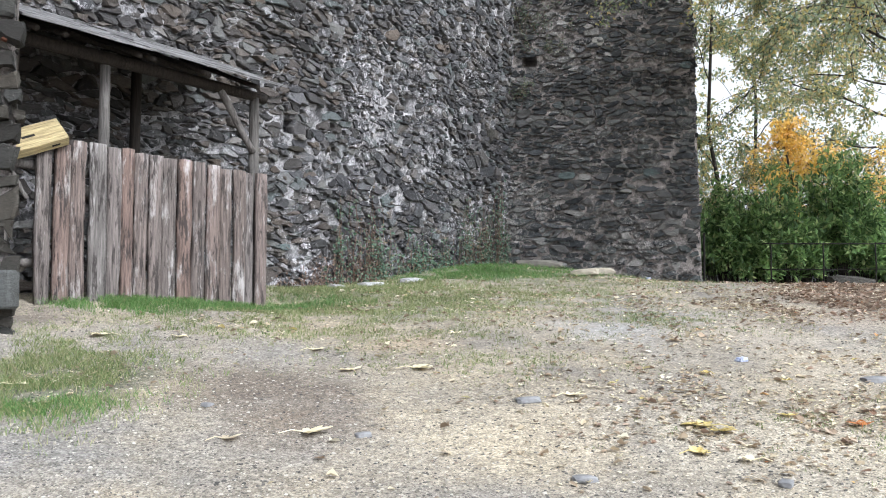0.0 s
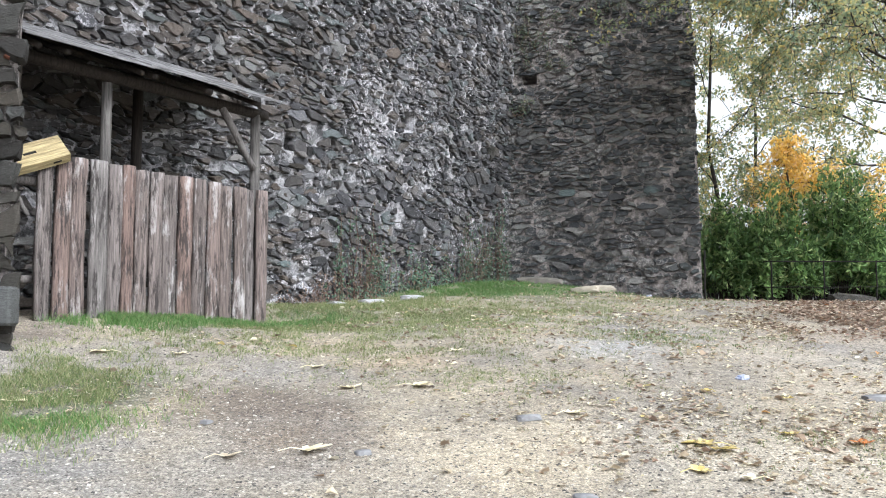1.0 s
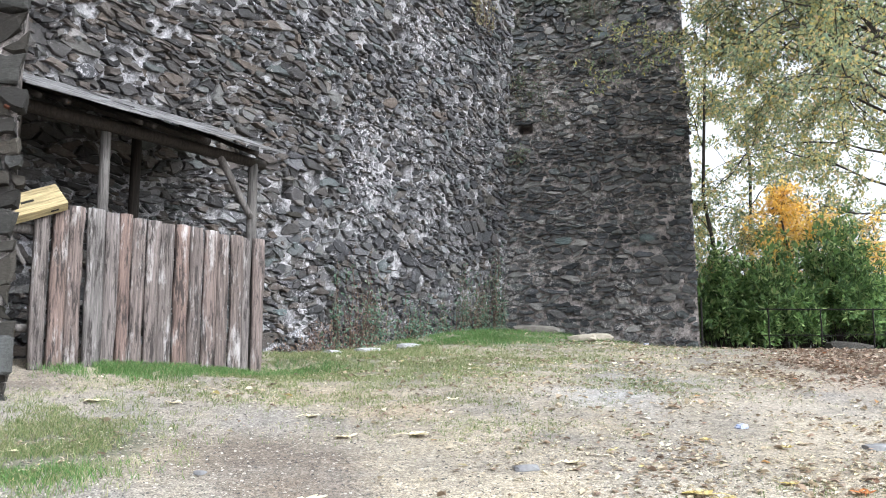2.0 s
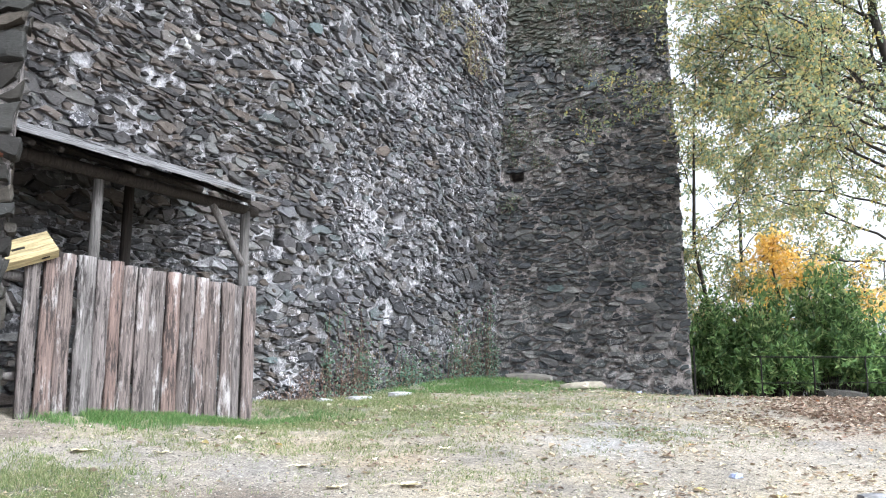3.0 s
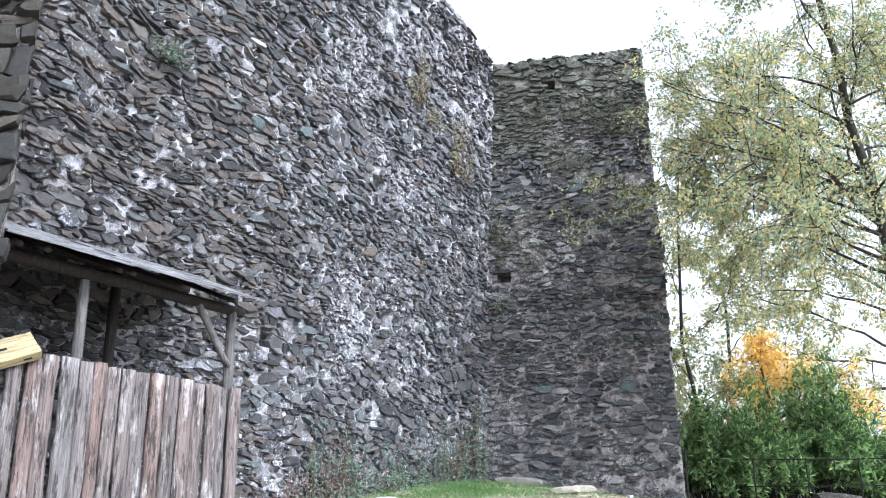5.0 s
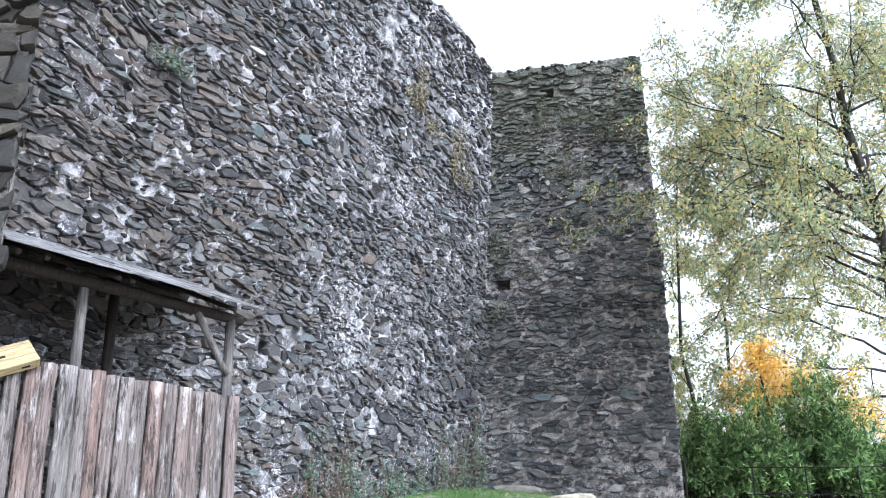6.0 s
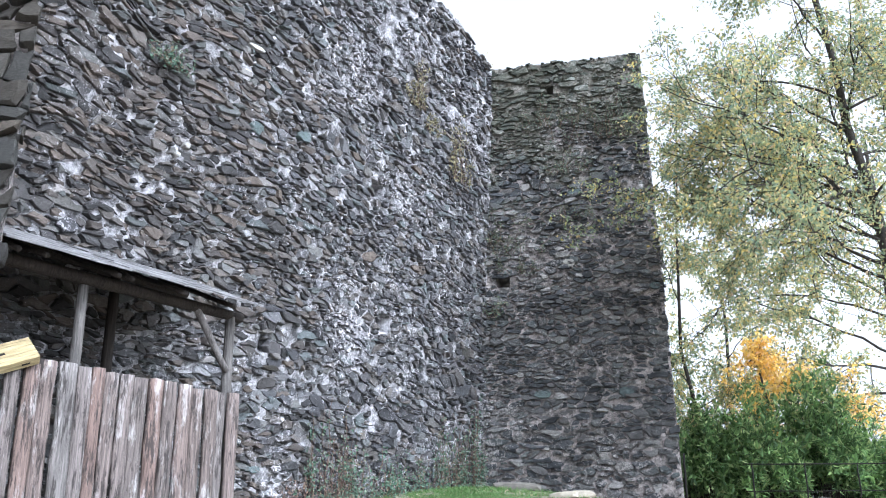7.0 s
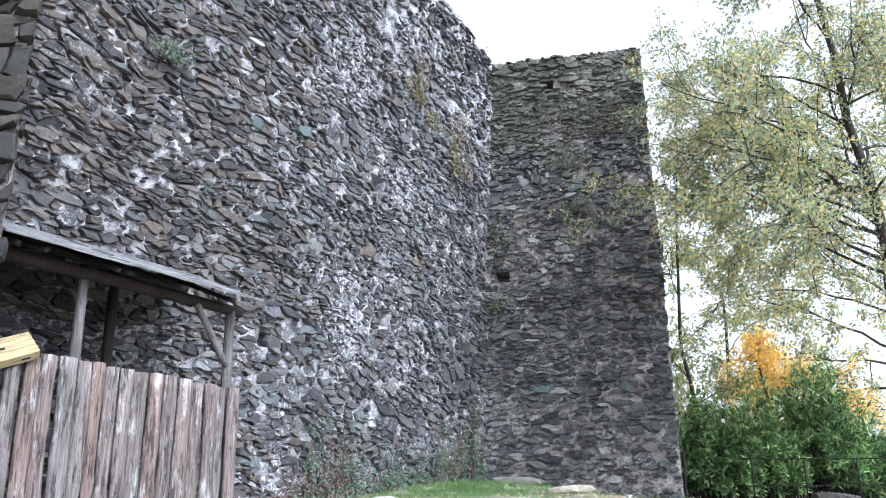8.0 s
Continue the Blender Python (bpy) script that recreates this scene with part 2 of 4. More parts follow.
def merge(store, made):
    base = len(store[0])
    store[0].extend(made[0])
    store[1].extend(tuple(i + base for i in f) for f in made[1])


def block(lo, hi, bevel=0.01):
    bm = bmesh.new()
    bmesh.ops.create_cube(bm, size=1.0)
    for v in bm.verts:
        v.co = Vector([lo[i] + (v.co[i] + 0.5) * (hi[i] - lo[i]) for i in range(3)])
    if bevel:
        bmesh.ops.bevel(bm, geom=bm.edges[:], offset=bevel, segments=1, affect="EDGES", clamp_overlap=True)
    return bm


# ---------------- ground ----------------
WN, WD, WOFF, LEANING = Vector((0.8660, -0.5, 0)), Vector((0.5, 0.8660, 0)), 7.9, 0.0435


def bump(x, y, cx, cy, r):
    return math.exp(-((x - cx) ** 2 + (y - cy) ** 2) / (2 * r * r))


def ground_z(x, y):
    """Height of the sloping yard; it climbs from the viewer to the wall and drops behind the crest."""
    cx, cy = min(max(x, -7.0), 11.0), min(max(y, -2.0), 19.0)
    far = math.hypot(x - cx, y - cy)
    w, s = 0.866 * cx - 0.5 * cy + WOFF, 0.5 * cx + 0.866 * cy
    z = -0.657 - 0.1003 * w + 0.1386 * s - 0.00123 * w * w + 0.0047 * s * w - 0.004244 * s * s
    z += 0.17 * bump(cx, cy, -3.6, 7.7, 1.0) + 0.22 * bump(cx, cy, 1.2, 17.0, 1.8) - 0.1 * bump(cx, cy, -1.6, 12.6, 1.3) - 0.1 * bump(cx, cy, -1.75, 9.3, 0.6) + 0.1 * bump(cx, cy, 6.5, 11.5, 2.0) - 0.2 * bump(cx, cy, 5.4, 16.6, 1.7)
    z += 0.03 * noise.noise((cx * 0.8, cy * 0.8, 3.1)) + 0.012 * noise.noise((cx * 3, cy * 3, 7.7))
    return EYE + z - 9.0 * (1 - math.exp(-far / 22.0))


def spread(lo, hi, step, reach):
    inner = list(np.arange(lo, hi + 1e-6, step))
    out, g = [], step
    x = hi
    while x < reach:
        g *= 1.5
        x += g
        out.append(x)
    low, g, x = [], step, lo
    while x > -reach:
        g *= 1.5
        x -= g
        low.append(x)
    return low[::-1] + inner + out


gx, gy = spread(-6.0, 10.0, 0.10, 3000), spread(1.5, 20.0, 0.10, 3000)
gv = [(x, y, ground_z(x, y)) for y in gy for x in gx]
nx = len(gx)
gf = [(j * nx + i, j * nx + i + 1, (j + 1) * nx + i + 1, (j + 1) * nx + i) for j in range(len(gy) - 1) for i in range(nx - 1)]


# bare or stained patches of the yard: place, reach, tone
PATCHES = [(-1.1, 5.45, 0.8, (0.142, 0.115, 0.095)), (-0.7, 4.7, 0.62, (0.16, 0.125, 0.098)), (-1.9, 4.2, 1.0, (0.235, 0.226, 0.218)), (0.8, 9.6, 0.6, (0.25, 0.242, 0.235)), (-0.3, 6.9, 0.55, (0.37, 0.3, 0.22)), (2.6, 7.6, 0.9, (0.36, 0.32, 0.27)), (3.7, 8.6, 1.1, (0.33, 0.28, 0.23)), (1.4, 7.7, 0.7, (0.336, 0.328, 0.324)), (1.9, 8.6, 0.8, (0.288, 0.276, 0.268)),
           (0.3, 4.6, 0.9, (0.44, 0.38, 0.29)), (1.8, 4.4, 1.2, (0.45, 0.40, 0.32)), (3.2, 6.2, 1.2, (0.41, 0.36, 0.29)), (-0.8, 7.6, 0.5, (0.336, 0.276, 0.208)), (0.9, 14.5, 2.2, (0.080, 0.104, 0.040)), (-2.3, 8.6, 0.8, (0.112, 0.120, 0.064)),
           (-2.3, 5.5, 0.7, (0.104, 0.112, 0.068)), (-0.4, 9.0, 1.3, (0.200, 0.192, 0.132)), (-1.2, 10.8, 1.3, (0.104, 0.120, 0.060)), (5.2, 10.2, 1.6, (0.200, 0.144, 0.108)), (-3.2, 7.2, 0.5, (0.152, 0.120, 0.104))]


def ground_mat():
    """Sandy gravel with bare grey and dark earth patches and thin turf."""
    k = Mat("sandy_ground", 0.95, 0.15)
    fine = k.noise(55, 6, 0.75)
    sand = k.ramp(k.noise(1.1, 6, 0.65), [(0.32, (0.215, 0.195, 0.172)), (0.5, (0.305, 0.268, 0.216)), (0.68, (0.36, 0.308, 0.232))])
    sand = k.mix(k.ramp(k.noise(0.7, 4, 0.6, k.mapped((1, 0.6, 1))), [(0.48, (0.0,)), (0.66, (0.6,))]), sand, (0.256, 0.244, 0.236))
    for x, y, r, tone in PATCHES:
        q = k.n.new("ShaderNodeVectorMath")
        q.operation = "DISTANCE"
        k.l.new(k.co, q.inputs[0])
        q.inputs[1].default_value = (x, y, EYE - 0.4)
        edge = k.math("ADD", k.math("DIVIDE", q.outputs["Value"], r), k.math("MULTIPLY", k.math("SUBTRACT", k.noise(2.6, 5, 0.7), 0.5), 1.5))
        sand = k.mix(k.ramp(edge, [(0.35, (0.8,)), (1.15, (0.0,))]), sand, tone)
    col = k.mix(0.8, sand, k.ramp(fine, [(0.3, (0.4,)), (0.52, (1.0,)), (0.72, (1.55,))]), "MULTIPLY")
    col = k.mix(0.6, col, k.ramp(k.noise(12, 8, 0.85), [(0.32, (0.4,)), (0.5, (1.0,)), (0.68, (1.5,))]), "MULTIPLY")
    for scale, lo, hi, part_of in ((130, 0.45, 1.6, 0.55), (48, 0.6, 1.35, 0.45)):
        grit = k.n.new("ShaderNodeTexVoronoi")
        grit.inputs["Scale"].default_value = scale
        k.l.new(k.co, grit.inputs["Vector"])
        col = k.mix(part_of, col, k.ramp(grit.outputs["Color"], [(0.2, (lo,)), (0.8, (hi,))]), "MULTIPLY")
    pebble = k.noise(38, kind="voronoi")
    col = k.mix(k.ramp(pebble, [(0.12, (0.6,)), (0.3, (0.0,))]), col, (0.24, 0.22, 0.20))
    return k.done(col, k.math("ADD", fine, k.noise(14, 6, 0.75)), 0.6, 0.015)


ground = piece("ground", gv, gf, ground_mat(), None, "sloping yard of sandy gravel with thin turf and leaves", True)
tagged(ground, category="ground", kind="structure")

# ---------------- rubble masonry ----------------


def clip(poly, px, py, nx_, ny_):
    """Keeps the side of the line through (px, py) against the normal."""
    out = []
    m = len(poly)
    for i in range(m):
        a, b = poly[i], poly[(i + 1) % m]
        da, db = (a[0] - px) * nx_ + (a[1] - py) * ny_, (b[0] - px) * nx_ + (b[1] - py) * ny_
        if da <= 0:
            out.append(a)
        if da * db < 0:
            t = da / (da - db)
            out.append((a[0] + (b[0] - a[0]) * t, a[1] + (b[1] - a[1]) * t))
    return out


def cells(u0, u1, v0, v1, size, stretch, rng, skip=0.14):
    """Irregular stones in rough courses: cells round scattered seeds, flat and long."""
    seeds, v = [], v0
    while v < v1 + size:
        h = size * (rng.uniform(0.55, 1.1) if rng.random() < 0.7 else rng.uniform(1.3, 2.1))
        u = u0 - rng.uniform(0, size * stretch)
        while u < u1 + size * stretch:
            w = h * stretch * rng.uniform(0.45, 1.7)
            if rng.random() > skip:
                seeds.append((u + w / 2, (v + h / 2 + h * rng.uniform(-0.38, 0.38) + 0.05 * math.sin(u * 1.7 + v * 0.6)) * stretch))
            u += w
        v += h
    box = size * stretch * 2.2
    grid = {}
    for i, (a, b) in enumerate(seeds):
        grid.setdefault((int(a // box), int(b // box)), []).append(i)
    for i, (a, b) in enumerate(seeds):
        poly = [(a - box, b - box), (a + box, b - box), (a + box, b + box), (a - box, b + box)]
        ci, cj = int(a // box), int(b // box)
        near = [j for p in (-1, 0, 1) for q in (-1, 0, 1) for j in grid.get((ci + p, cj + q), ()) if j != i]
        near.sort(key=lambda j: (seeds[j][0] - a) ** 2 + (seeds[j][1] - b) ** 2)
        for j in near[:16]:
            c, d = seeds[j]
            poly = clip(poly, (a + c) / 2, (b + d) / 2, c - a, d - b)
            if len(poly) < 3:
                break
        for line in ((u0 + rng.uniform(-0.04, 0.04), 0, -1, 0), (u1 + rng.uniform(-0.05, 0.02), 0, 1, 0), (0, v1 * stretch, 0, 1)):
            poly = clip(poly, *line) if len(poly) > 2 else poly
        if len(poly) >= 3:
            yield (a, b / stretch), [(p, q / stretch) for p, q in poly]


def stone_shape(poly, gap, depth, rng, place, rough=1.0, tip=0.6):
    """A hewn stone: outline roughened, sides stepping in, front broken into facets."""
    cu, cv = sum(p[0] for p in poly) / len(poly), sum(p[1] for p in poly) / len(poly)
    r = max(0.02, sum(math.hypot(p[0] - cu, p[1] - cv) for p in poly) / len(poly))
    k = max(0.35, 1 - gap / (r * 0.6))
    ring = []
    m = len(poly)
    for i in range(m):
        a, b = poly[i], poly[(i + 1) % m]
        e = math.hypot(b[0] - a[0], b[1] - a[1])
        if e < r * 0.18:
            continue
        ring.append((a[0] * 0.93 + b[0] * 0.07, a[1] * 0.93 + b[1] * 0.07))
        if e > r * 0.5:
            j = rng.uniform(-0.16, 0.1) * e * rough
            f = rng.uniform(0.3, 0.7)
            ring.append((a[0] + (b[0] - a[0]) * f + (b[1] - a[1]) / e * j, a[1] + (b[1] - a[1]) * f - (b[0] - a[0]) / e * j))
    m = len(ring)
    if m < 3:
        return None
    tu, tv = tip * rng.uniform(-0.25, 0.25), tip * rng.uniform(-0.4, 0.28)
    verts = []
    for scale, d, tilt in ((k * 1.02, -0.06, 0), (k * 0.985, depth * rng.uniform(0.3, 0.9), 0.6), (k * rng.uniform(0.82, 0.95), depth, 1)):
        for p, q in ring:
            ju = 1 + (rng.uniform(-0.2, 0.12) * rough if tilt else 0)
            u, v = cu + (p - cu) * scale * ju, cv + (q - cv) * scale * ju
            verts.append(tuple(place(u, v, d + tilt * (tu * (p - cu) + tv * (q - cv)) + (rng.uniform(-0.009, 0.008) * rough if tilt else 0))))
    off = rng.uniform(-0.3, 0.3)
    verts.append(tuple(place(cu + off * r, cv + rng.uniform(-0.2, 0.2) * r, depth + rng.uniform(-0.006, 0.008) * rough)))
    faces = [(s * m + i, s * m + (i + 1) % m, (s + 1) * m + (i + 1) % m, (s + 1) * m + i) for s in (0, 1) for i in range(m)]
    faces += [(2 * m + i, 2 * m + (i + 1) % m, 3 * m) for i in range(m)]
    return verts, faces


def warped(place, amount=0.1):
    """Courses that wander: the same face with its stones shifted a little."""
    def put(u, v, d):
        return place(u + amount * noise.noise((u * 0.9, v * 1.1, 11.0)) + 0.3 * amount * noise.noise((u * 3.1, v * 3.1, 5.0)),
                     v + amount * noise.noise((u * 0.8, v * 1.0, 17.0)) + 0.35 * amount * noise.noise((u * 2.9, v * 3.3, 23.0)), d)
    return put


def rubble(parent, stones, mat, place, gap, relief, rng, chosen, holes=0.03, hide=None):
    """The stones of one face: those chosen are pieces of their own, the rest is joined. mat: one stone, or a rule that picks one."""
    stores = {}
    count = 0
    for (u, v), poly in stones:
        if rng.random() < holes or (hide and hide(u, v, rng)):
            continue
        made = stone_shape(poly, gap * (0.15 + 2.6 * rng.random() ** 2.2), relief * rng.uniform(0.25, 1.45), rng, place)
        if made is None:
            continue
        kind = mat(u, v, rng) if callable(mat) else mat
        if count < 300 and chosen(u, v):
            piece("stone", made[0], made[1], kind, parent)
            count += 1
        else:
            merge(stores.setdefault(kind.name, (kind, ([], [])))[1], made)
    for kind, store in stores.values():
        tagged(piece("stonework", store[0], store[1], kind, parent), kind="stuff")


def shell(name, place, us, vs, thick, mat, wob, label, parent=None, seed=0.0, holes=()):
    """The body of a wall: a wavy mortar face, closed behind, at the sides and on top."""
    verts, faces = [], []
    a, b = len(us), len(vs)
    for v in vs:
        for u in us:
            d = wob * (noise.noise((u * 1.1 + seed, v * 1.1, 0.3)) + 0.9 * noise.noise((u * 4 + seed, v * 5, 1.3)) + 0.8 * noise.noise((u * 9, v * 12, 2.3 + seed)) + 0.7 * noise.noise((u * 17, v * 21, 6.1 + seed)))
            if any(abs(u - a0) < c0 and abs(v - b0) < d0 for a0, b0, c0, d0 in holes):
                d = -0.45
            verts.append(tuple(place(u, v, d)))
    for v in vs:
        for u in us:
            verts.append(tuple(place(u, v, -thick)))
    o = a * b
    for j in range(b - 1):
        for i in range(a - 1):
            q = (j * a + i, j * a + i + 1, (j + 1) * a + i + 1, (j + 1) * a + i)
            faces.append(q)
            faces.append(tuple(o + k for k in q[::-1]))
    for i in range(a - 1):
        faces.append((i + 1, i, o + i, o + i + 1))
        t = (b - 1) * a
        faces.append((t + i, t + i + 1, o + t + i + 1, o + t + i))
    for j in range(b - 1):
        faces.append((j * a, (j + 1) * a, o + (j + 1) * a, o + j * a))
        e = a - 1
        faces.append((j * a + e, o + j * a + e, o + (j + 1) * a + e, (j + 1) * a + e))
    ob = piece(name, verts, faces, mat, parent, label)
    return tagged(ob, category="wall", kind="structure")


def wall_place(u, v, d):
    """u along the long wall, v height over the eye, d out of its face."""
    return WD * u + WN * (-WOFF + LEANING * v + d) + Vector((0, 0, EYE + v))


TC, TD, TN = Vector((1.13, 17.83, 0)), Vector((0.9703, -0.2419, 0)), Vector((-0.2419, -0.9703, 0))


def far_place(u, v, d):
    """u along the end wall from the corner, v height over the eye, d out of its face."""
    return TC + TD * u + TN * (d - 0.01 * v) + Vector((0, 0, EYE + v))


def wall_top(u):
    return 9.95 - 0.35 * max(0.0, min(1.0, (u - 14.6) / 1.4)) + 0.07 * noise.noise((u * 1.3, 5.0, 0)) + 0.04 * noise.noise((u * 6.0, 2.0, 0))


def top_scaled(place, top):
    return lambda u, v, d: place(u, v if v < 8 else 8 + (v - 8) * (top(u) - 8) / 2.0, d)


long_place = top_scaled(wall_place, wall_top)
us = list(np.arange(-3.0, 2.9, 0.5)) + list(np.arange(3.0, 16.5, 0.05))
vs = list(np.arange(-1.8, -0.6, 0.3)) + list(np.arange(-0.6, 10.01, 0.05))
LONG_HOLES = [(12.26, 3.22, 0.14, 0.13), (13.95, 9.32, 0.12, 0.2), (9.35, 2.35, 0.09, 0.07), (11.9, 5.42, 0.16, 0.12), (11.82, 8.6, 0.045, 0.22), (11.83, 7.9, 0.05, 0.2), (11.78, 7.3, 0.045, 0.14), (11.71, 6.85, 0.05, 0.18)]
FAR_HOLES = [(0.6, 4.76, 0.12, 0.10), (1.65, 9.22, 0.12, 0.13)]
wall_long = shell("wall_north", long_place, us, vs, 1.4, LIME, 0.03, "tall rubble castle wall of dark slate with pale lime mortar", None, 0.0, LONG_HOLES)
rng = random.Random(4)


def long_hide(u, v, r):
    if abs(u - 12.1) < 0.17 + 0.1 * noise.noise((v * 3, 1, 1)) and abs(v - 8.45) < 0.5:
        return True
    if any(abs(u - a) < c + 0.05 and abs(v - b) < d + 0.03 for a, b, c, d in LONG_HOLES):
        return True
    return r.random() < 0.3 * max(0.0, min(1.0, (v - 7.6 - 0.8 * noise.noise((u, v, 4)) + 0.3 * (u - 12)) / 1.6)) * (u > 10.5)



FAR_LEN = 3.86


def far_top(u):
    return 9.66 + 0.05 * noise.noise((u * 2.0, 1.0, 0)) + 0.05 * noise.noise((u * 5.5, 3.0, 0)) + 0.03 * noise.noise((u * 13, 7.0, 0))


def far_edge(u, v):
    return u * (1 - 0.005 * v) if u > 2 else u


def far_shaped(u, v, d):
    return top_scaled(far_place, far_top)(far_edge(u, v), v, d)


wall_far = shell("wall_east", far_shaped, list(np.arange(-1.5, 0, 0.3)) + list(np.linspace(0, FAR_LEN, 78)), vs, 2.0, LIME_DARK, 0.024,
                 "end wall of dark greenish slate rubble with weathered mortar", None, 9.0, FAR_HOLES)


def far_hide(u, v, r):
    if any(abs(u - a) < c + 0.05 and abs(v - b) < d + 0.02 for a, b, c, d in FAR_HOLES):
        return True
    return r.random() < 0.2 * max(0.0, min(1.0, (v - 8.4 - 0.6 * noise.noise((u, v, 4))) / 0.9))



# wall end that stands beside the shelter, seen edge on
PE, PU, PN = Vector((-3.125, 6.55, 0)), Vector((-0.985, 0.17, 0)), Vector((0.42, -0.907, 0))


def pier_place(u, v, d):
    return PE + PU * (u + 0.05 * noise.noise((v * 1.7, 3.3, 0)) + (0.05 if 0.35 < v < 1.1 else 0.0)) + PN * d + Vector((0, 0, EYE + v))


pier = shell("wall_west", pier_place, list(np.linspace(0.03, 4.0, 30)), list(np.arange(-0.8, 6.3, 0.1)), 2.0, LIME_DARK, 0.02, "rubble wall end of brown slate beside the wooden shelter", None, 4.0)

# ---------------- the wooden shelter ----------------
FL, FD, FN = Vector((-3.41, 7.49, 0)), Vector((0.5743, 0.8187, 0)), Vector((0.8187, -0.5743, 0))
FLEN = 2.577
BASE = EYE - 0.03


def shed(s, out, z):
    """s along the front from its near end, out towards the yard, z over the base."""
    return FL + FD * s + FN * out + Vector((0, 0, BASE + z))


def slab_plank(width, height, seed):
    """A half-round slab: bark side out, wavy edges, sawn top."""
    r = random.Random(seed)
    verts, faces = [], []
    rows, m = 14, 9
    bow, lean = r.uniform(-0.01, 0.01), r.uniform(-0.01, 0.01)
    for i in range(rows):
        z = height * i / (rows - 1)
        w = width * (0.5 + 0.09 * noise.noise((seed * 3.1, z * 3.5, 0)) + 0.06 * noise.noise((seed * 7.7, z * 9, 1)))
        c = bow * math.sin(z * 2.2) + lean * z / height + 0.008 * noise.noise((seed, z * 3, 5))
        for j in range(m):
            a = math.pi * j / (m - 1)
            deep = width * 0.22 + 0.022
            y = -deep * (math.sin(a) ** 0.75) * (1 + 0.12 * noise.noise((j * 0.9 + seed * 5, z * 4, 2)))
            verts.append((c - math.cos(a) * w, y, z + (0.012 * noise.noise((seed, j, 9)) if i == rows - 1 else 0)))
    for i in range(rows - 1):
        for j in range(m - 1):
            faces.append((i * m + j, i * m + j + 1, (i + 1) * m + j + 1, (i + 1) * m + j))
        faces.append((i * m + m - 1, i * m, (i + 1) * m, (i + 1) * m + m - 1))
    faces.append(tuple(range(m))[::-1])
    faces.append(tuple((rows - 1) * m + j for j in range(m)))
    return verts, faces


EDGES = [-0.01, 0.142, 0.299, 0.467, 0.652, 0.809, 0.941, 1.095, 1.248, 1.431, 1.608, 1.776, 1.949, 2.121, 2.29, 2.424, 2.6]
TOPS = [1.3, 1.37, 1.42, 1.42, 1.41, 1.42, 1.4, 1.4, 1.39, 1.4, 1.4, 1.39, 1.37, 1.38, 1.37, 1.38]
shelter = thing("shelter", shed(0, 0, 0), "open lean-to shelter of weathered poles with a front of upright slabs", "shelter")
TURN = math.degrees(math.atan2(FD.y, FD.x))
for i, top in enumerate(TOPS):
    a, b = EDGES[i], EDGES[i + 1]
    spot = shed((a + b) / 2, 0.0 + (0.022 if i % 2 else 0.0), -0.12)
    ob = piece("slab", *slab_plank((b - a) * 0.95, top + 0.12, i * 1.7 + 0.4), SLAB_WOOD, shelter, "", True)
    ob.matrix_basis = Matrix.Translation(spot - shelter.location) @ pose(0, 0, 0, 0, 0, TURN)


def pole(name, a, b, r, mat, parent, label="", seed=1):
    rr = random.Random(seed)
    a, b = Vector(a), Vector(b)
    o = parent.location
    n = 6
    side = (b - a).cross(Vector((0.3, 0.5, 0.8))).normalized()
    path = [a.lerp(b, i / n) - o + side * rr.uniform(-0.008, 0.008) for i in range(n + 1)]
    return piece(name, *tube(path, [r * (1.06 - 0.12 * i / n) for i in range(n + 1)], 10, 0.04, rr), mat, parent, label, True)


pole("post", shed(0.74, -0.16, -0.2), shed(0.74, -0.16, 2.26), 0.05, POST_WOOD, shelter, "", 1)
pole("post", shed(2.57, -0.14, -0.2), shed(2.57, -0.14, 2.28), 0.055, POST_WOOD, shelter, "", 2)
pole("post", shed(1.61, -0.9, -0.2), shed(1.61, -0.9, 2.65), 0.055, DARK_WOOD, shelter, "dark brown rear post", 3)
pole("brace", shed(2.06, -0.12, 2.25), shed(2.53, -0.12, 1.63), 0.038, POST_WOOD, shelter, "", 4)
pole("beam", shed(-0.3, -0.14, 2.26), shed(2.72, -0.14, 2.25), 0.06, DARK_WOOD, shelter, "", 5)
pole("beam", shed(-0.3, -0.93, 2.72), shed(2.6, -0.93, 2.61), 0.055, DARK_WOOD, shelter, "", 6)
pole("rail", shed(-0.4, -0.07, 1.19), shed(2.5, -0.10, 1.12), 0.045, POST_WOOD, shelter, "", 7)
pole("rail", shed(-0.2, -0.10, 0.35), shed(2.5, -0.10, 0.35), 0.035, POST_WOOD, shelter, "", 8)
pole("strut", shed(-0.2, -0.06, 1.13), shed(-0.04, -0.06, 0.88), 0.02, POST_WOOD, shelter, "", 9)
RISE = 0.405


def roof(s, back, over):
    """A place on the roof: back from the eave, over the rafters."""
    return shed(s, 0.25 - back, 2.29 - 0.008 * s + RISE * back + over)


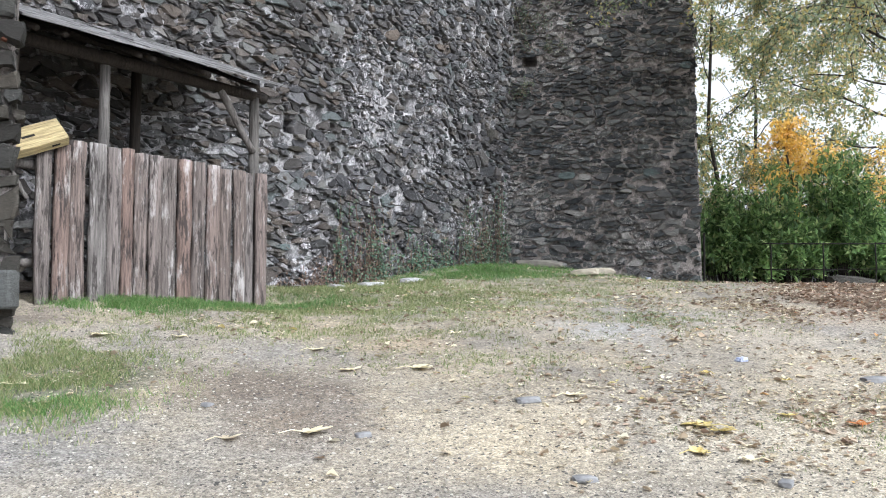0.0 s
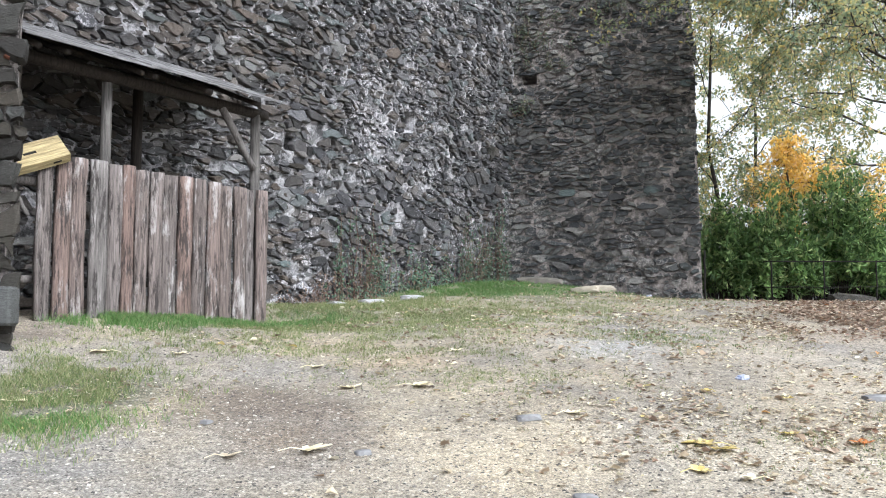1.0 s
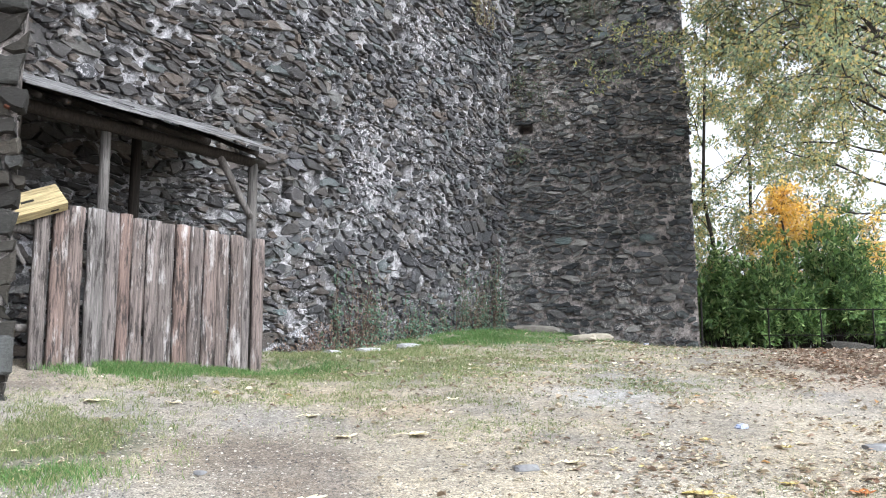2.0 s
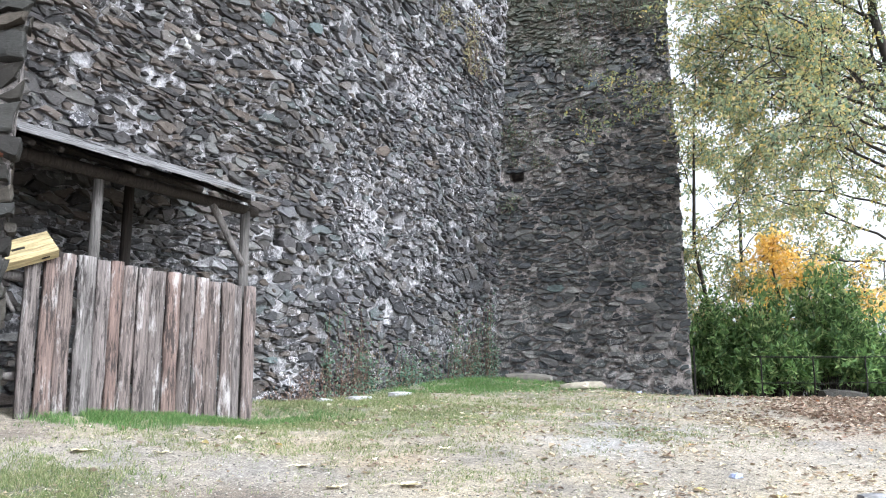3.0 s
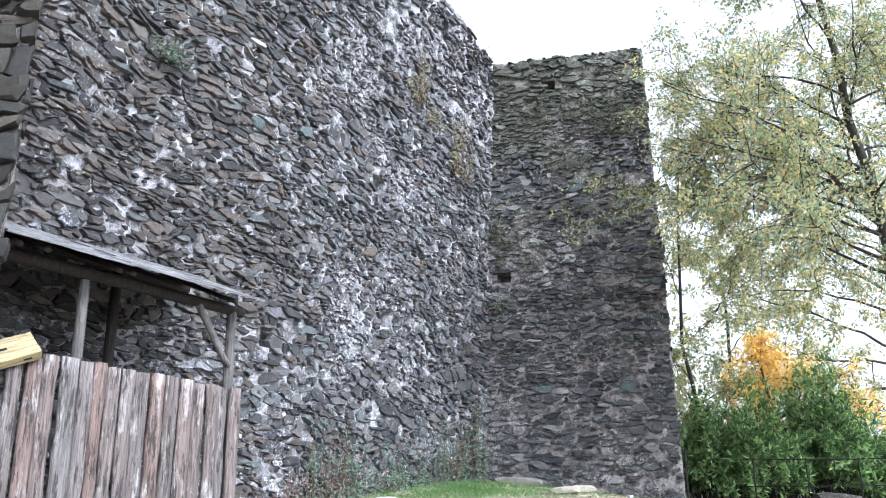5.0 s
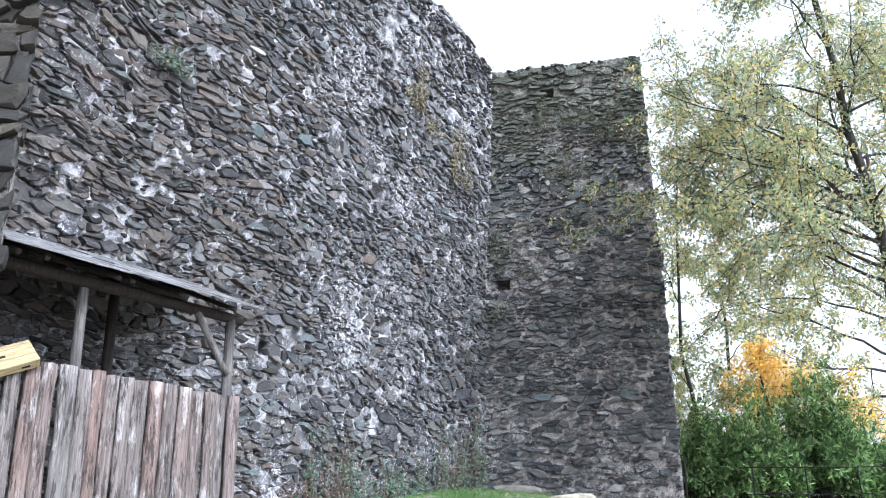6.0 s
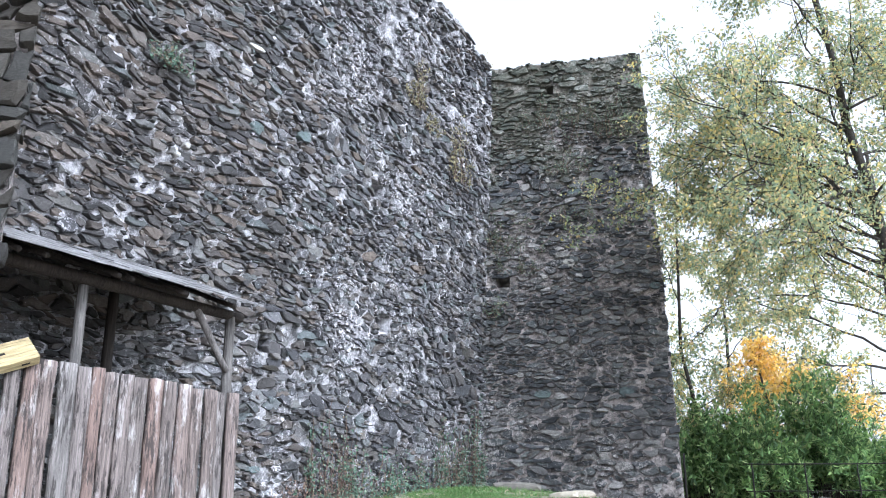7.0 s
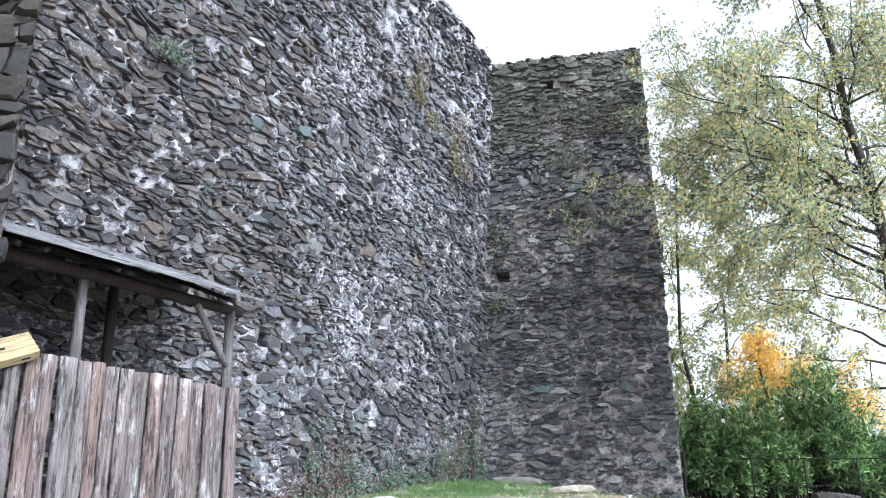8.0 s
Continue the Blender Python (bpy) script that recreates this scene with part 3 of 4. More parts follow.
for i, s in enumerate((-0.15, 0.12, 0.85, 1.0, 1.62, 2.3)):
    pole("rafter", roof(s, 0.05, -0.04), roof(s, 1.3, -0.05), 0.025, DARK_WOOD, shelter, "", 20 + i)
for row in range(4):
    for half, (s0, s1) in enumerate(((-0.32, 0.93 + 0.06 * (row % 2)), (0.9 + 0.06 * (row % 2), 2.64 - 0.03 * row))):
        r = random.Random(row * 5 + half)
        b0, b1 = row * 0.33 - 0.03, row * 0.33 + 0.36
        lift = 0.012 + 0.014 * half + r.uniform(0, 0.008)
        verts, faces = [], []
        n = 10
        for k in range(n + 1):
            s = s0 + (s1 - s0) * k / n
            w = 0.012 * noise.noise((s * 2.3, row, half))
            for back, over in ((b0 + w, lift + 0.016), (b1, lift), (b1, lift + 0.022), (b0 + w, lift + 0.04)):
                verts.append(tuple(roof(s, back, over + 0.006 * noise.noise((s * 3, row + 7, 1))) - shelter.location))
        for k in range(n):
            for q in range(4):
                faces.append((k * 4 + q, k * 4 + (q + 1) % 4, k * 4 + 4 + (q + 1) % 4, k * 4 + 4 + q))
        faces += [(0, 3, 2, 1), (n * 4, n * 4 + 1, n * 4 + 2, n * 4 + 3)]
        piece("roof_board", verts, faces, ROOF_WOOD, shelter, "silver-grey weathered roof board")

# pale wooden box tipped on the slab tops
box = thing("wooden_box", shed(-0.03, -0.03, 1.42), "yellow pine box with handle slots tipped on the slabs", "box")
ex = Vector((0.70, 0.58, 0.37)).normalized()
ez = Vector((0.38, -0.72, 0.58))
ey = ez.cross(ex).normalized()
ez = ex.cross(ey)
TURNED = Matrix((ex, ey, ez)).transposed().to_4x4()
box.matrix_basis = Matrix.Translation(shed(-0.06, -0.02, 1.335)) @ TURNED
lid = part("lid", block((-0.29, -0.12, 0.075), (0.29, 0.12, 0.095), 0.004), YELLOW_PINE, box)
front_board = part("front_board", block((-0.29, -0.12, 0.0), (0.29, -0.102, 0.074), 0.004), YELLOW_PINE, box)
part("rear_board", block((-0.29, 0.102, 0.0), (0.29, 0.12, 0.074), 0.004), YELLOW_PINE, box)
part("end_board", block((-0.29, -0.101, 0.0), (-0.272, 0.101, 0.074), 0.004), YELLOW_PINE, box)
part("end_board", block((0.272, -0.101, 0.0), (0.29, 0.101, 0.074), 0.004), YELLOW_PINE, box)
part("bottom_board", block((-0.271, -0.101, 0.002), (0.271, 0.101, 0.016), 0.003), YELLOW_PINE, box)
# boards are uncut: dark strips laid on them stand for the shade inside slots
part("handle_slot", block((-0.06, -0.012, 0.0955), (0.05, 0.012, 0.0985), 0.001), IRON, lid, "dark strip for the shade inside a handle slot")
part("handle_slot", block((-0.22, -0.1235, 0.03), (-0.15, -0.1205, 0.05), 0.001), IRON, front_board, "dark strip for the shade inside a handle slot")
part("handle_slot", block((0.14, -0.1235, 0.035), (0.21, -0.1205, 0.055), 0.001), IRON, front_board, "dark strip for the shade inside a handle slot")

# ---------------- trees, bushes ----------------


def leaf_into(store, at, along, up, length, width, fold=0.25):
    along = along.normalized()
    side = along.cross(up)
    if side.length < 1e-3:
        side = Vector((1, 0, 0))
    side.normalize()
    lift = side.cross(along) * width * fold
    base = len(store[0])
    mid = at + along * length * 0.45
    store[0].extend((tuple(at), tuple(mid + side * width * 0.5 + lift), tuple(at + along * length), tuple(mid - side * width * 0.5 + lift)))
    store[1].extend(((base, base + 1, base + 2), (base, base + 2, base + 3)))


def rand_dir(r):
    z, a = r.uniform(-1, 1), r.uniform(0, 2 * math.pi)
    q = math.sqrt(1 - z * z)
    return Vector((q * math.cos(a), q * math.sin(a), z))


def limb(start, way, length, r0, r, droop, steps=7, wild=0.22):
    pts = [Vector(start)]
    d = way.normalized()
    for i in range(steps):
        d = (d + rand_dir(r) * wild + Vector((0, 0, -droop))).normalized()
        pts.append(pts[-1] + d * length / steps)
    return pts, [r0 * (1 - 0.8 * i / steps) for i in range(steps + 1)]


def tree(name, trunk, radius, limbs, leaf, label, seed, size=0.1, per=5, sub=6, twigs=4, bark=BARK):
    """Trunk along a path, limbs given as (height fraction, direction, length, droop), then branches, twigs and leaves."""
    r = random.Random(seed)
    o = Vector(trunk[0])
    top = thing(name, o, label, "tree")
    trunk = [Vector(p) - o for p in trunk]
    n = len(trunk) - 1
    piece("trunk", *tube(trunk, [radius * (1 - 0.72 * i / n) for i in range(n + 1)], 10, 0.06, r), bark, top, "", True)
    leaves = ([], [])
    twiggy = ([], [])
    for f, way, length, droop in limbs:
        x = f * n
        i = min(int(x), n - 1)
        start = trunk[i].lerp(trunk[i + 1], x - i)
        pts, rad = limb(start, Vector(way), length, radius * 0.3 * (1 - 0.5 * f), r, droop, 11, 0.27)
        piece("limb", *tube(pts, rad, 7, 0.05, r), bark, top, "", True)
        for b in range(sub):
            g = r.uniform(0.25, 1.0) * (len(pts) - 1)
            j = min(int(g), len(pts) - 2)
            bs = pts[j].lerp(pts[j + 1], g - j)
            bd = (pts[j + 1] - pts[j]).normalized() * 0.45 + rand_dir(r) + Vector((0, 0, 0.15))
            bp, br = limb(bs, bd, min(length, 3.4) * r.uniform(0.25, 0.55), max(0.008, rad[j] * 0.5), r, droop * 1.2, 6)
            merge(twiggy, tube(bp, br, 5, 0, r, False))
            for t in range(twigs):
                h = r.uniform(0.2, 1.0) * (len(bp) - 1)
                k = min(int(h), len(bp) - 2)
                tp, tr = limb(bp[k].lerp(bp[k + 1], h - k), (bp[k + 1] - bp[k]).normalized() + rand_dir(r) * 0.9, r.uniform(0.3, 0.7), 0.006, r, 0.12, 4)
                merge(twiggy, tube(tp, tr, 3, 0, r, False))
                for q in range(per * 3):
                    c = r.uniform(0.1, 1.0) * (len(tp) - 1)
                    m = min(int(c), len(tp) - 2)
                    at = tp[m].lerp(tp[m + 1], c - m) + rand_dir(r) * 0.09
                    way2 = (rand_dir(r) + Vector((0, 0, -0.5)))
                    s = size * r.uniform(0.55, 1.15)
                    leaf_into(leaves, at, way2, rand_dir(r), s, s * 0.5)
    tagged(piece("branchwork", *twiggy, bark, top, "", True), kind="stuff")
    tagged(piece("crown", *leaves, leaf, top), kind="stuff")
    return top


def gz(x, y):
    return ground_z(x, y)


def over(x, y, v):
    return (x, y, EYE + v)


tree("tree", [(8.5, 14.2, gz(8.5, 14.2) - 0.2), over(8.3, 14.1, 1.6), over(7.95, 14, 3.2), over(7.72, 14, 4.4), over(7.62, 14.0, 5.4), over(7.4, 14.05, 6.6), over(7.38, 14.1, 7.8), over(7.2, 14.1, 9.1), over(7.18, 14.2, 10.4), over(7.0, 14.3, 12.0)], 0.125,
     [(0.3, (-1, 0.1, 0.7), 3.6, 0.06), (0.36, (-1, -0.15, 0.5), 3.7, 0.06), (0.42, (-0.9, 0.3, 0.7), 3.0, 0.07), (0.47, (-1, 0.1, 0.4), 3.0, 0.06), (0.5, (1, 0.2, 0.7), 3.2, 0.05),
      (0.54, (-0.9, -0.3, 0.5), 2.5, 0.06), (0.6, (-0.9, 0.4, 0.5), 2.4, 0.05), (0.66, (0.8, 0.3, 0.8), 2.6, 0.04), (0.7, (-0.8, -0.2, 0.5), 2.0, 0.05), (0.8, (-0.5, 0.4, 0.8), 1.9, 0.04),
      (0.34, (0.7, 0.7, 0.5), 3.0, 0.06), (0.27, (-0.8, 0.5, 0.75), 3.0, 0.04), (0.35, (-0.3, 0.8, 0.5), 2.6, 0.05), (0.42, (0.2, -0.7, 0.5), 2.2, 0.07), (0.57, (0.3, -0.6, 0.6), 2.2, 0.06),
      (0.46, (-0.5, 0.8, 0.5), 2.8, 0.05), (0.3, (0.25, 0.3, 1), 6.5, 0.0), (0.36, (-0.22, 0.2, 1), 5.0, 0.0), (0.58, (0.7, -0.2, 0.6), 2.4, 0.05), (0.44, (-1, -0.35, 0.05), 3.7, 0.05), (0.42, (-1, -0.1, 0.3), 3.6, 0.03), (0.5, (-1, 0.05, 0.1), 3.2, 0.03), (0.34, (-1, 0.0, 0.35), 4.1, 0.03), (0.47, (-1, -0.25, 0.2), 4.0, 0.03), (0.38, (-1, -0.3, 0.25), 4.2, 0.03)],
     LEAF_OLIVE, "leaning tree with dark bark and thinning yellow-green leaves", 11, 0.086, 6, 12, 9)
tree("tree", [(6.3, 19.2, gz(6.3, 19.2) - 0.2), over(6.05, 19.1, 1.6), over(5.65, 19.0, 3.6), over(5.75, 18.9, 6.2), over(5.95, 18.8, 9.0)], 0.06,
     [(0.14, (0.9, -0.2, 0.5), 2.2, 0.05), (0.2, (0.5, 0.4, 0.8), 2.0, 0.04), (0.24, (-0.5, -0.3, 0.8), 1.2, 0.04), (0.34, (0.9, -0.3, 0.4), 2.8, 0.05), (0.3, (0.8, 0.2, 0.5), 2.6, 0.05), (0.4, (-0.3, -0.5, 0.8), 1.8, 0.05), (0.5, (0.9, -0.2, 0.7), 2.4, 0.04), (0.6, (-0.4, 0.2, 0.9), 1.6, 0.04), (0.68, (0.8, 0.3, 0.9), 2.2, 0.03),
      (0.8, (-0.4, -0.1, 1), 1.5, 0.02), (0.85, (0.6, 0.2, 1), 1.6, 0.02), (0.95, (0.1, 0.2, 1), 1.2, 0.02)],
     LEAF_OLIVE, "slender young tree with yellow-green leaves beside the end wall", 12, 0.095, 6, 11, 8)
tree("tree", [(12.3, 22.0, gz(12.3, 22) - 0.2), over(12.2, 22, 2.5), over(12.0, 22, 5.0), over(12.1, 22, 7.5), over(12.0, 22, 10)], 0.16,
     [(0.3, (-0.9, 0.2, 0.3), 5.0, 0.04), (0.35, (-0.7, -0.5, 0.4), 4.2, 0.05), (0.4, (-1, 0.1, 0.6), 5.4, 0.04), (0.5, (-0.8, 0.4, 0.6), 5.0, 0.04), (0.5, (0.8, 0.3, 0.6), 3.4, 0.04),
      (0.55, (-1, -0.2, 0.7), 5.0, 0.04), (0.65, (-0.9, -0.3, 0.7), 4.4, 0.03), (0.75, (0.5, 0.3, 1), 2.6, 0.03), (0.75, (-0.9, 0.2, 0.8), 3.8, 0.03), (0.9, (-0.6, 0.2, 1), 3.0, 0.02)],
     LEAF_OLIVE, "broad tree with olive green and yellow leaves", 13, 0.12, 7, 10, 8)
tree("tree", [(9.0, 25.0, gz(9.0, 25) - 0.2), over(8.9, 25, 1.0), over(8.7, 25, 3.0), over(8.8, 25, 5.5), over(8.7, 25, 8.0)], 0.09,
     [(0.32, (-0.9, -0.2, 0.3), 2.8, 0.02), (0.36, (0.9, -0.2, 0.3), 3.0, 0.02), (0.45, (-0.8, 0.2, 0.6), 2.8, 0.02), (0.5, (0.8, 0.2, 0.5), 2.8, 0.02), (0.6, (-0.7, -0.2, 0.8), 2.4, 0.02),
      (0.65, (0.7, -0.2, 0.8), 2.4, 0.02), (0.8, (-0.3, 0.1, 1), 2.0, 0.01), (0.85, (0.4, 0.1, 1), 2.0, 0.01)],
     LEAF_OLIVE, "distant tree with dull green and yellow leaves", 16, 0.15, 5, 9, 7)
tree("tree", [(7.7, 18.9, gz(7.7, 18.9) - 0.2), over(7.6, 18.9, 1.2), over(7.4, 18.9, 2.4), over(7.2, 18.9, 3.5)], 0.05,
     [(0.6, (-0.6, -0.3, 0.8), 0.9, 0.02), (0.66, (0.5, -0.2, 0.8), 1.1, 0.02), (0.72, (-0.6, 0.1, 0.8), 0.9, 0.02), (0.78, (0.7, 0.2, 0.7), 1.2, 0.04), (0.9, (0.2, 0.1, 1), 0.7, 0.01)],
     LEAF_ORANGE, "small maple in bright orange autumn leaf", 14, 0.12, 6, 8, 5)
tree("tree", [(9.4, 18.8, gz(9.4, 18.8) - 0.2), over(9.4, 18.8, 0.9), over(9.35, 18.8, 1.7), over(9.2, 18.8, 2.5)], 0.05,
     [(0.6, (-0.6, -0.3, 0.8), 0.9, 0.03), (0.66, (0.5, -0.2, 0.8), 0.9, 0.03), (0.75, (-0.7, 0.1, 0.5), 0.9, 0.03), (0.88, (0.3, 0.2, 0.8), 0.7, 0.02)],
     LEAF_ORANGE, "small maple in bright orange autumn leaf", 15, 0.12, 5, 6, 4)


def bush(x, y, wide, deep, tall, count, seed, leaf, label, size=0.15):
    """Shoots fanning out from the ground, each hung with long leaves."""
    r = random.Random(seed)
    o = Vector((x, y, gz(x, y)))
    top = thing("bush", o, label, "bush")
    stems, leaves = ([], []), ([], [])
    for i in range(count):
        a, q = r.uniform(0, 2 * math.pi), math.sqrt(r.random())
        tip = Vector((wide * q * math.cos(a), deep * q * math.sin(a), tall * (1 - 0.75 * q ** 2.2) * r.uniform(0.35, 1.05)))
        foot = Vector((tip.x * 0.55, tip.y * 0.55, -0.1))
        pts = [foot.lerp(tip, k / 5) + Vector((0, 0, 0.25 * tall * math.sin(math.pi * k / 5) * 0.5)) + rand_dir(r) * 0.04 for k in range(6)]
        merge(stems, tube(pts, [0.007 - 0.001 * k for k in range(6)], 4, 0, r, False))
        for k in range(7):
            c = min(4.99, (0.3 + 0.115 * k + 0.05 * r.random()) * 5)
            m = int(c)
            node = pts[m].lerp(pts[m + 1], c - m) + rand_dir(r) * 0.1
            for q in range(8):
                d = rand_dir(r) + Vector((tip.x * 0.25, tip.y * 0.25 - 0.15, 0.1))
                s = size * r.uniform(0.6, 1.3)
                leaf_into(leaves, node + d * 0.03, d, Vector((0, 0, 1)) + rand_dir(r) * 0.4, s, s * 0.38, -0.2)
    tagged(piece("undergrowth", *stems, BARK, top), kind="stuff")
    tagged(piece("foliage", *leaves, leaf, top), kind="stuff")
    return top


bush(7.7, 17.3, 1.0, 1.0, 2.95, 230, 21, LEAF_GREEN, "dense green bush with long narrow leaves behind the railing")
bush(6.5, 17.2, 0.95, 0.9, 2.45, 200, 22, LEAF_GREEN, "rounded green bush with long narrow leaves behind the railing")
bush(8.75, 17.2, 1.0, 0.9, 1.7, 160, 25, LEAF_GREEN, "lower green bush with long narrow leaves behind the railing")
bush(9.9, 17.3, 1.0, 1.0, 1.4, 120, 24, LEAF_GREEN, "low green bush with long narrow leaves behind the railing")
bush(5.6, 17.7, 0.8, 0.9, 2.35, 150, 23, LEAF_GREEN, "green bush growing close beside the end wall")

# ---------------- railing by the bushes ----------------
railing = thing("railing", (7.2, 15.7, gz(7.2, 15.7)), "low dark iron railing in front of the bushes", "railing")
for i in range(5):
    x = 5.75 + i * 0.91
    y = 15.75 - 0.02 * i
    pole("post", (x, y, gz(x, y) - 0.1), (x, y, EYE + 1.02), 0.013, IRON, railing, "", 60 + i)
pole("post", (4.8, 16.55, gz(4.8, 16.55) - 0.1), (4.82, 16.55, EYE + 1.25), 0.02, IRON, railing, "", 66)
pole("rail", (5.6, 15.75, EYE + 1.0), (9.3, 15.66, EYE + 1.0), 0.010, IRON, railing, "", 70)
pole("rail", (5.6, 15.75, EYE + 0.55), (9.3, 15.66, EYE + 0.55), 0.008, IRON, railing, "", 71)

# ---------------- growth on the walls ----------------


def creeper(spots, place, leaf, label, seed, size=0.05, name="creeper"):
    """Stems and small leaves that cling to a face: (u, v from, v to, reach, stems)."""
    r = random.Random(seed)
    u, lo, hi, reach, stems = spots[0]
    o = Vector(place(u, lo, 0.0))
    top = thing(name, o, label, "plant")
    wood, green = ([], []), ([], [])
    for u, lo, hi, reach, stems in spots:
        for i in range(stems):
            a = u + r.uniform(-1, 1) * reach
            h = lo + (hi - lo) * (0.3 + 0.7 * r.random()) * (1 - 0.5 * abs(a - u) / reach)
            pts, x = [], a
            n = 9
            for k in range(n):
                x += r.uniform(-0.06, 0.06)
                pts.append(Vector(place(x, lo + (h - lo) * k / (n - 1), 0.12 + 0.06 * r.random())) - o)
            merge(wood, tube(pts, [0.007 - 0.0005 * k for k in range(n)], 3, 0, r, False))
            for k in range(26):
                c = r.uniform(0.05, 1) * (n - 1)
                m = min(int(c), n - 2)
                at = pts[m].lerp(pts[m + 1], c - m) + rand_dir(r) * 0.06
                s = size * r.uniform(0.5, 1.4)
                leaf_into(green, at, rand_dir(r) + Vector((0.3, -0.4, -0.5)), Vector((0.4, -0.8, 0.4)) + rand_dir(r) * 0.6, s, s * 0.7)
    tagged(piece("stemwork", *wood, DRY_STEM, top), kind="stuff")
    tagged(piece("foliage", *green, leaf, top), kind="stuff")
    return top


creeper([(10.9, 0.0, 2.2, 0.7, 34), (11.9, 0.1, 1.5, 0.9, 40), (12.9, 0.2, 1.3, 0.6, 22)], long_place, LEAF_BLUE, "blue-green creeper with dry stems climbing the long wall", 31)
creeper([(14.3, 0.35, 2.0, 0.9, 40), (15.4, 0.5, 2.7, 0.5, 34)], long_place, LEAF_BLUE, "sparse green and brown creeper in the wall corner", 32)
creeper([(10.5, 0.0, 0.8, 0.9, 34), (11.1, 0.0, 2.0, 0.4, 16), (9.7, -0.05, 0.6, 0.6, 16), (14.9, 0.3, 2.2, 0.6, 14)], long_place, DRY_STEM, "dry reddish stems at the foot of the wall", 33, 0.032)
creeper([(7.0, 5.35, 5.75, 0.35, 12)], long_place, LEAF_BLUE, "small grey-green plant rooted high in the wall", 34, 0.04, "wall_plant")
creeper([(12.95, 7.3, 8.5, 0.4, 12), (13.4, 7.0, 7.6, 0.3, 6), (14.6, 6.4, 8.2, 0.4, 14)], long_place, DRY_GRASS, "dry yellow grass hanging from the upper wall", 35, 0.05, "wall_plant")
creeper([(2.6, 7.7, 8.9, 0.9, 22), (1.7, 8.1, 9.2, 0.8, 16), (3.1, 8.2, 9.4, 0.6, 10), (2.2, 7.0, 8.0, 0.5, 10), (1.4, 5.9, 6.6, 0.7, 8), (0.8, 4.9, 5.6, 0.6, 8), (2.6, 6.0, 6.5, 0.6, 6)], far_shaped, MOSS, "dark moss and small plants on the upper end wall", 36, 0.04, "wall_plant")
creeper([(0.2, 4.0, 5.0, 0.3, 7), (0.3, 5.6, 6.6, 0.35, 8), (0.15, 6.8, 8.0, 0.25, 7), (0.9, 5.3, 6.2, 0.5, 8)], far_shaped, MOSS, "brownish green growth in the wall corner", 37, 0.05, "wall_plant")
creeper([(16.0, 9.6, 10.4, 0.15, 4)], lambda u, v, d: wall_place(u, v, d - 0.3), LEAF_OLIVE, "small sapling growing on top of the wall", 38, 0.05, "sapling")

# ---------------- turf and litter ----------------


def on_ground(x, y, up=0.0):
    return Vector((x, y, ground_z(x, y) + up))


def wall_gap(x, y):
    return 0.866 * x - 0.5 * y + WOFF


TURF = [(-3.0, 7.8, 0.45, 0.25, 1400, 0.11), (-2.3, 8.8, 0.45, 0.3, 1900, 0.11), (-2.65, 8.3, 0.4, 0.25, 900, 0.10), (-1.6, 9.6, 0.5, 0.4, 900, 0.10), (-1.7, 8.6, 0.8, 0.8, 1800, 0.055), (-2.4, 5.4, 0.5, 0.7, 4200, 0.07),
        (-2.2, 5.0, 0.3, 0.3, 500, 0.096), (-2.7, 6.3, 0.5, 0.5, 900, 0.05), (1.2, 15.6, 1.2, 1.2, 3200, 0.096), (0.4, 14.2, 1.0, 0.9, 2600, 0.10), (-0.7, 12.4, 0.9, 1.1, 2400, 0.09), (-1.4, 11.0, 0.8, 0.9, 2200, 0.085),
        (-0.6, 9.2, 1.3, 1.2, 5000, 0.06), (0.6, 10.6, 1.4, 1.3, 4600, 0.06), (-0.4, 7.4, 1.2, 0.6, 1500, 0.045), (0.2, 6.2, 0.9, 0.4, 900, 0.04), (2.1, 8.3, 0.9, 0.6, 1200, 0.045),
        (2.6, 12.8, 1.6, 1.2, 1500, 0.055), (6.3, 15.0, 2.2, 0.6, 900, 0.09), (2.3, 4.9, 0.7, 0.6, 700, 0.035), (-1.9, 7.2, 0.8, 0.4, 1100, 0.045), (3.4, 15.7, 1.2, 0.5, 400, 0.08)]
r = random.Random(41)
blades, lush = ([], []), ([], [])
for x0, y0, rx, ry, count, tall in TURF:
    for i in range(count):
        x, y = x0 + r.gauss(0, 0.68) * rx, y0 + r.gauss(0, 0.68) * ry
        if wall_gap(x, y) < 0.12 or noise.noise((x * 2.4, y * 2.4, 8)) + 0.5 * noise.noise((x * 7, y * 7, 3)) < r.uniform(-0.42, 0.16):
            continue
        if (Vector((x, y, 0)) - FL).dot(FN) < 0.03 and 0 < (Vector((x, y, 0)) - FL).dot(FD) < FLEN:
            continue
        at = on_ground(x, y, -0.005)
        for k in range(5):
            h = tall * r.uniform(0.25, 0.85)
            a = r.uniform(0, 6.28)
            side = Vector((math.cos(a), math.sin(a), 0)) * r.uniform(0.0012, 0.0028)
            lean = Vector((r.uniform(-1, 1), r.uniform(-1, 1), 0)) * h * 1.0
            kept = lush if tall > 0.095 else blades
            b = len(kept[0])
            q = at + Vector((r.uniform(-0.03, 0.03), r.uniform(-0.03, 0.03), 0))
            m = q + lean * 0.35 + Vector((0, 0, h * 0.6))
            kept[0].extend((tuple(q - side), tuple(q + side), tuple(m + side * 0.8), tuple(m - side * 0.8), tuple(q + lean + Vector((0, 0, h)))))
            kept[1].extend(((b, b + 1, b + 2, b + 3), (b + 3, b + 2, b + 4)))
tagged(piece("grass", *lush, GRASS_LUSH), "lush green grass along the wooden shelter and walls", "grass", "", "stuff")
tagged(piece("grass", *blades, GRASS), "patchy green grass on the sandy yard", "grass", "", "stuff")

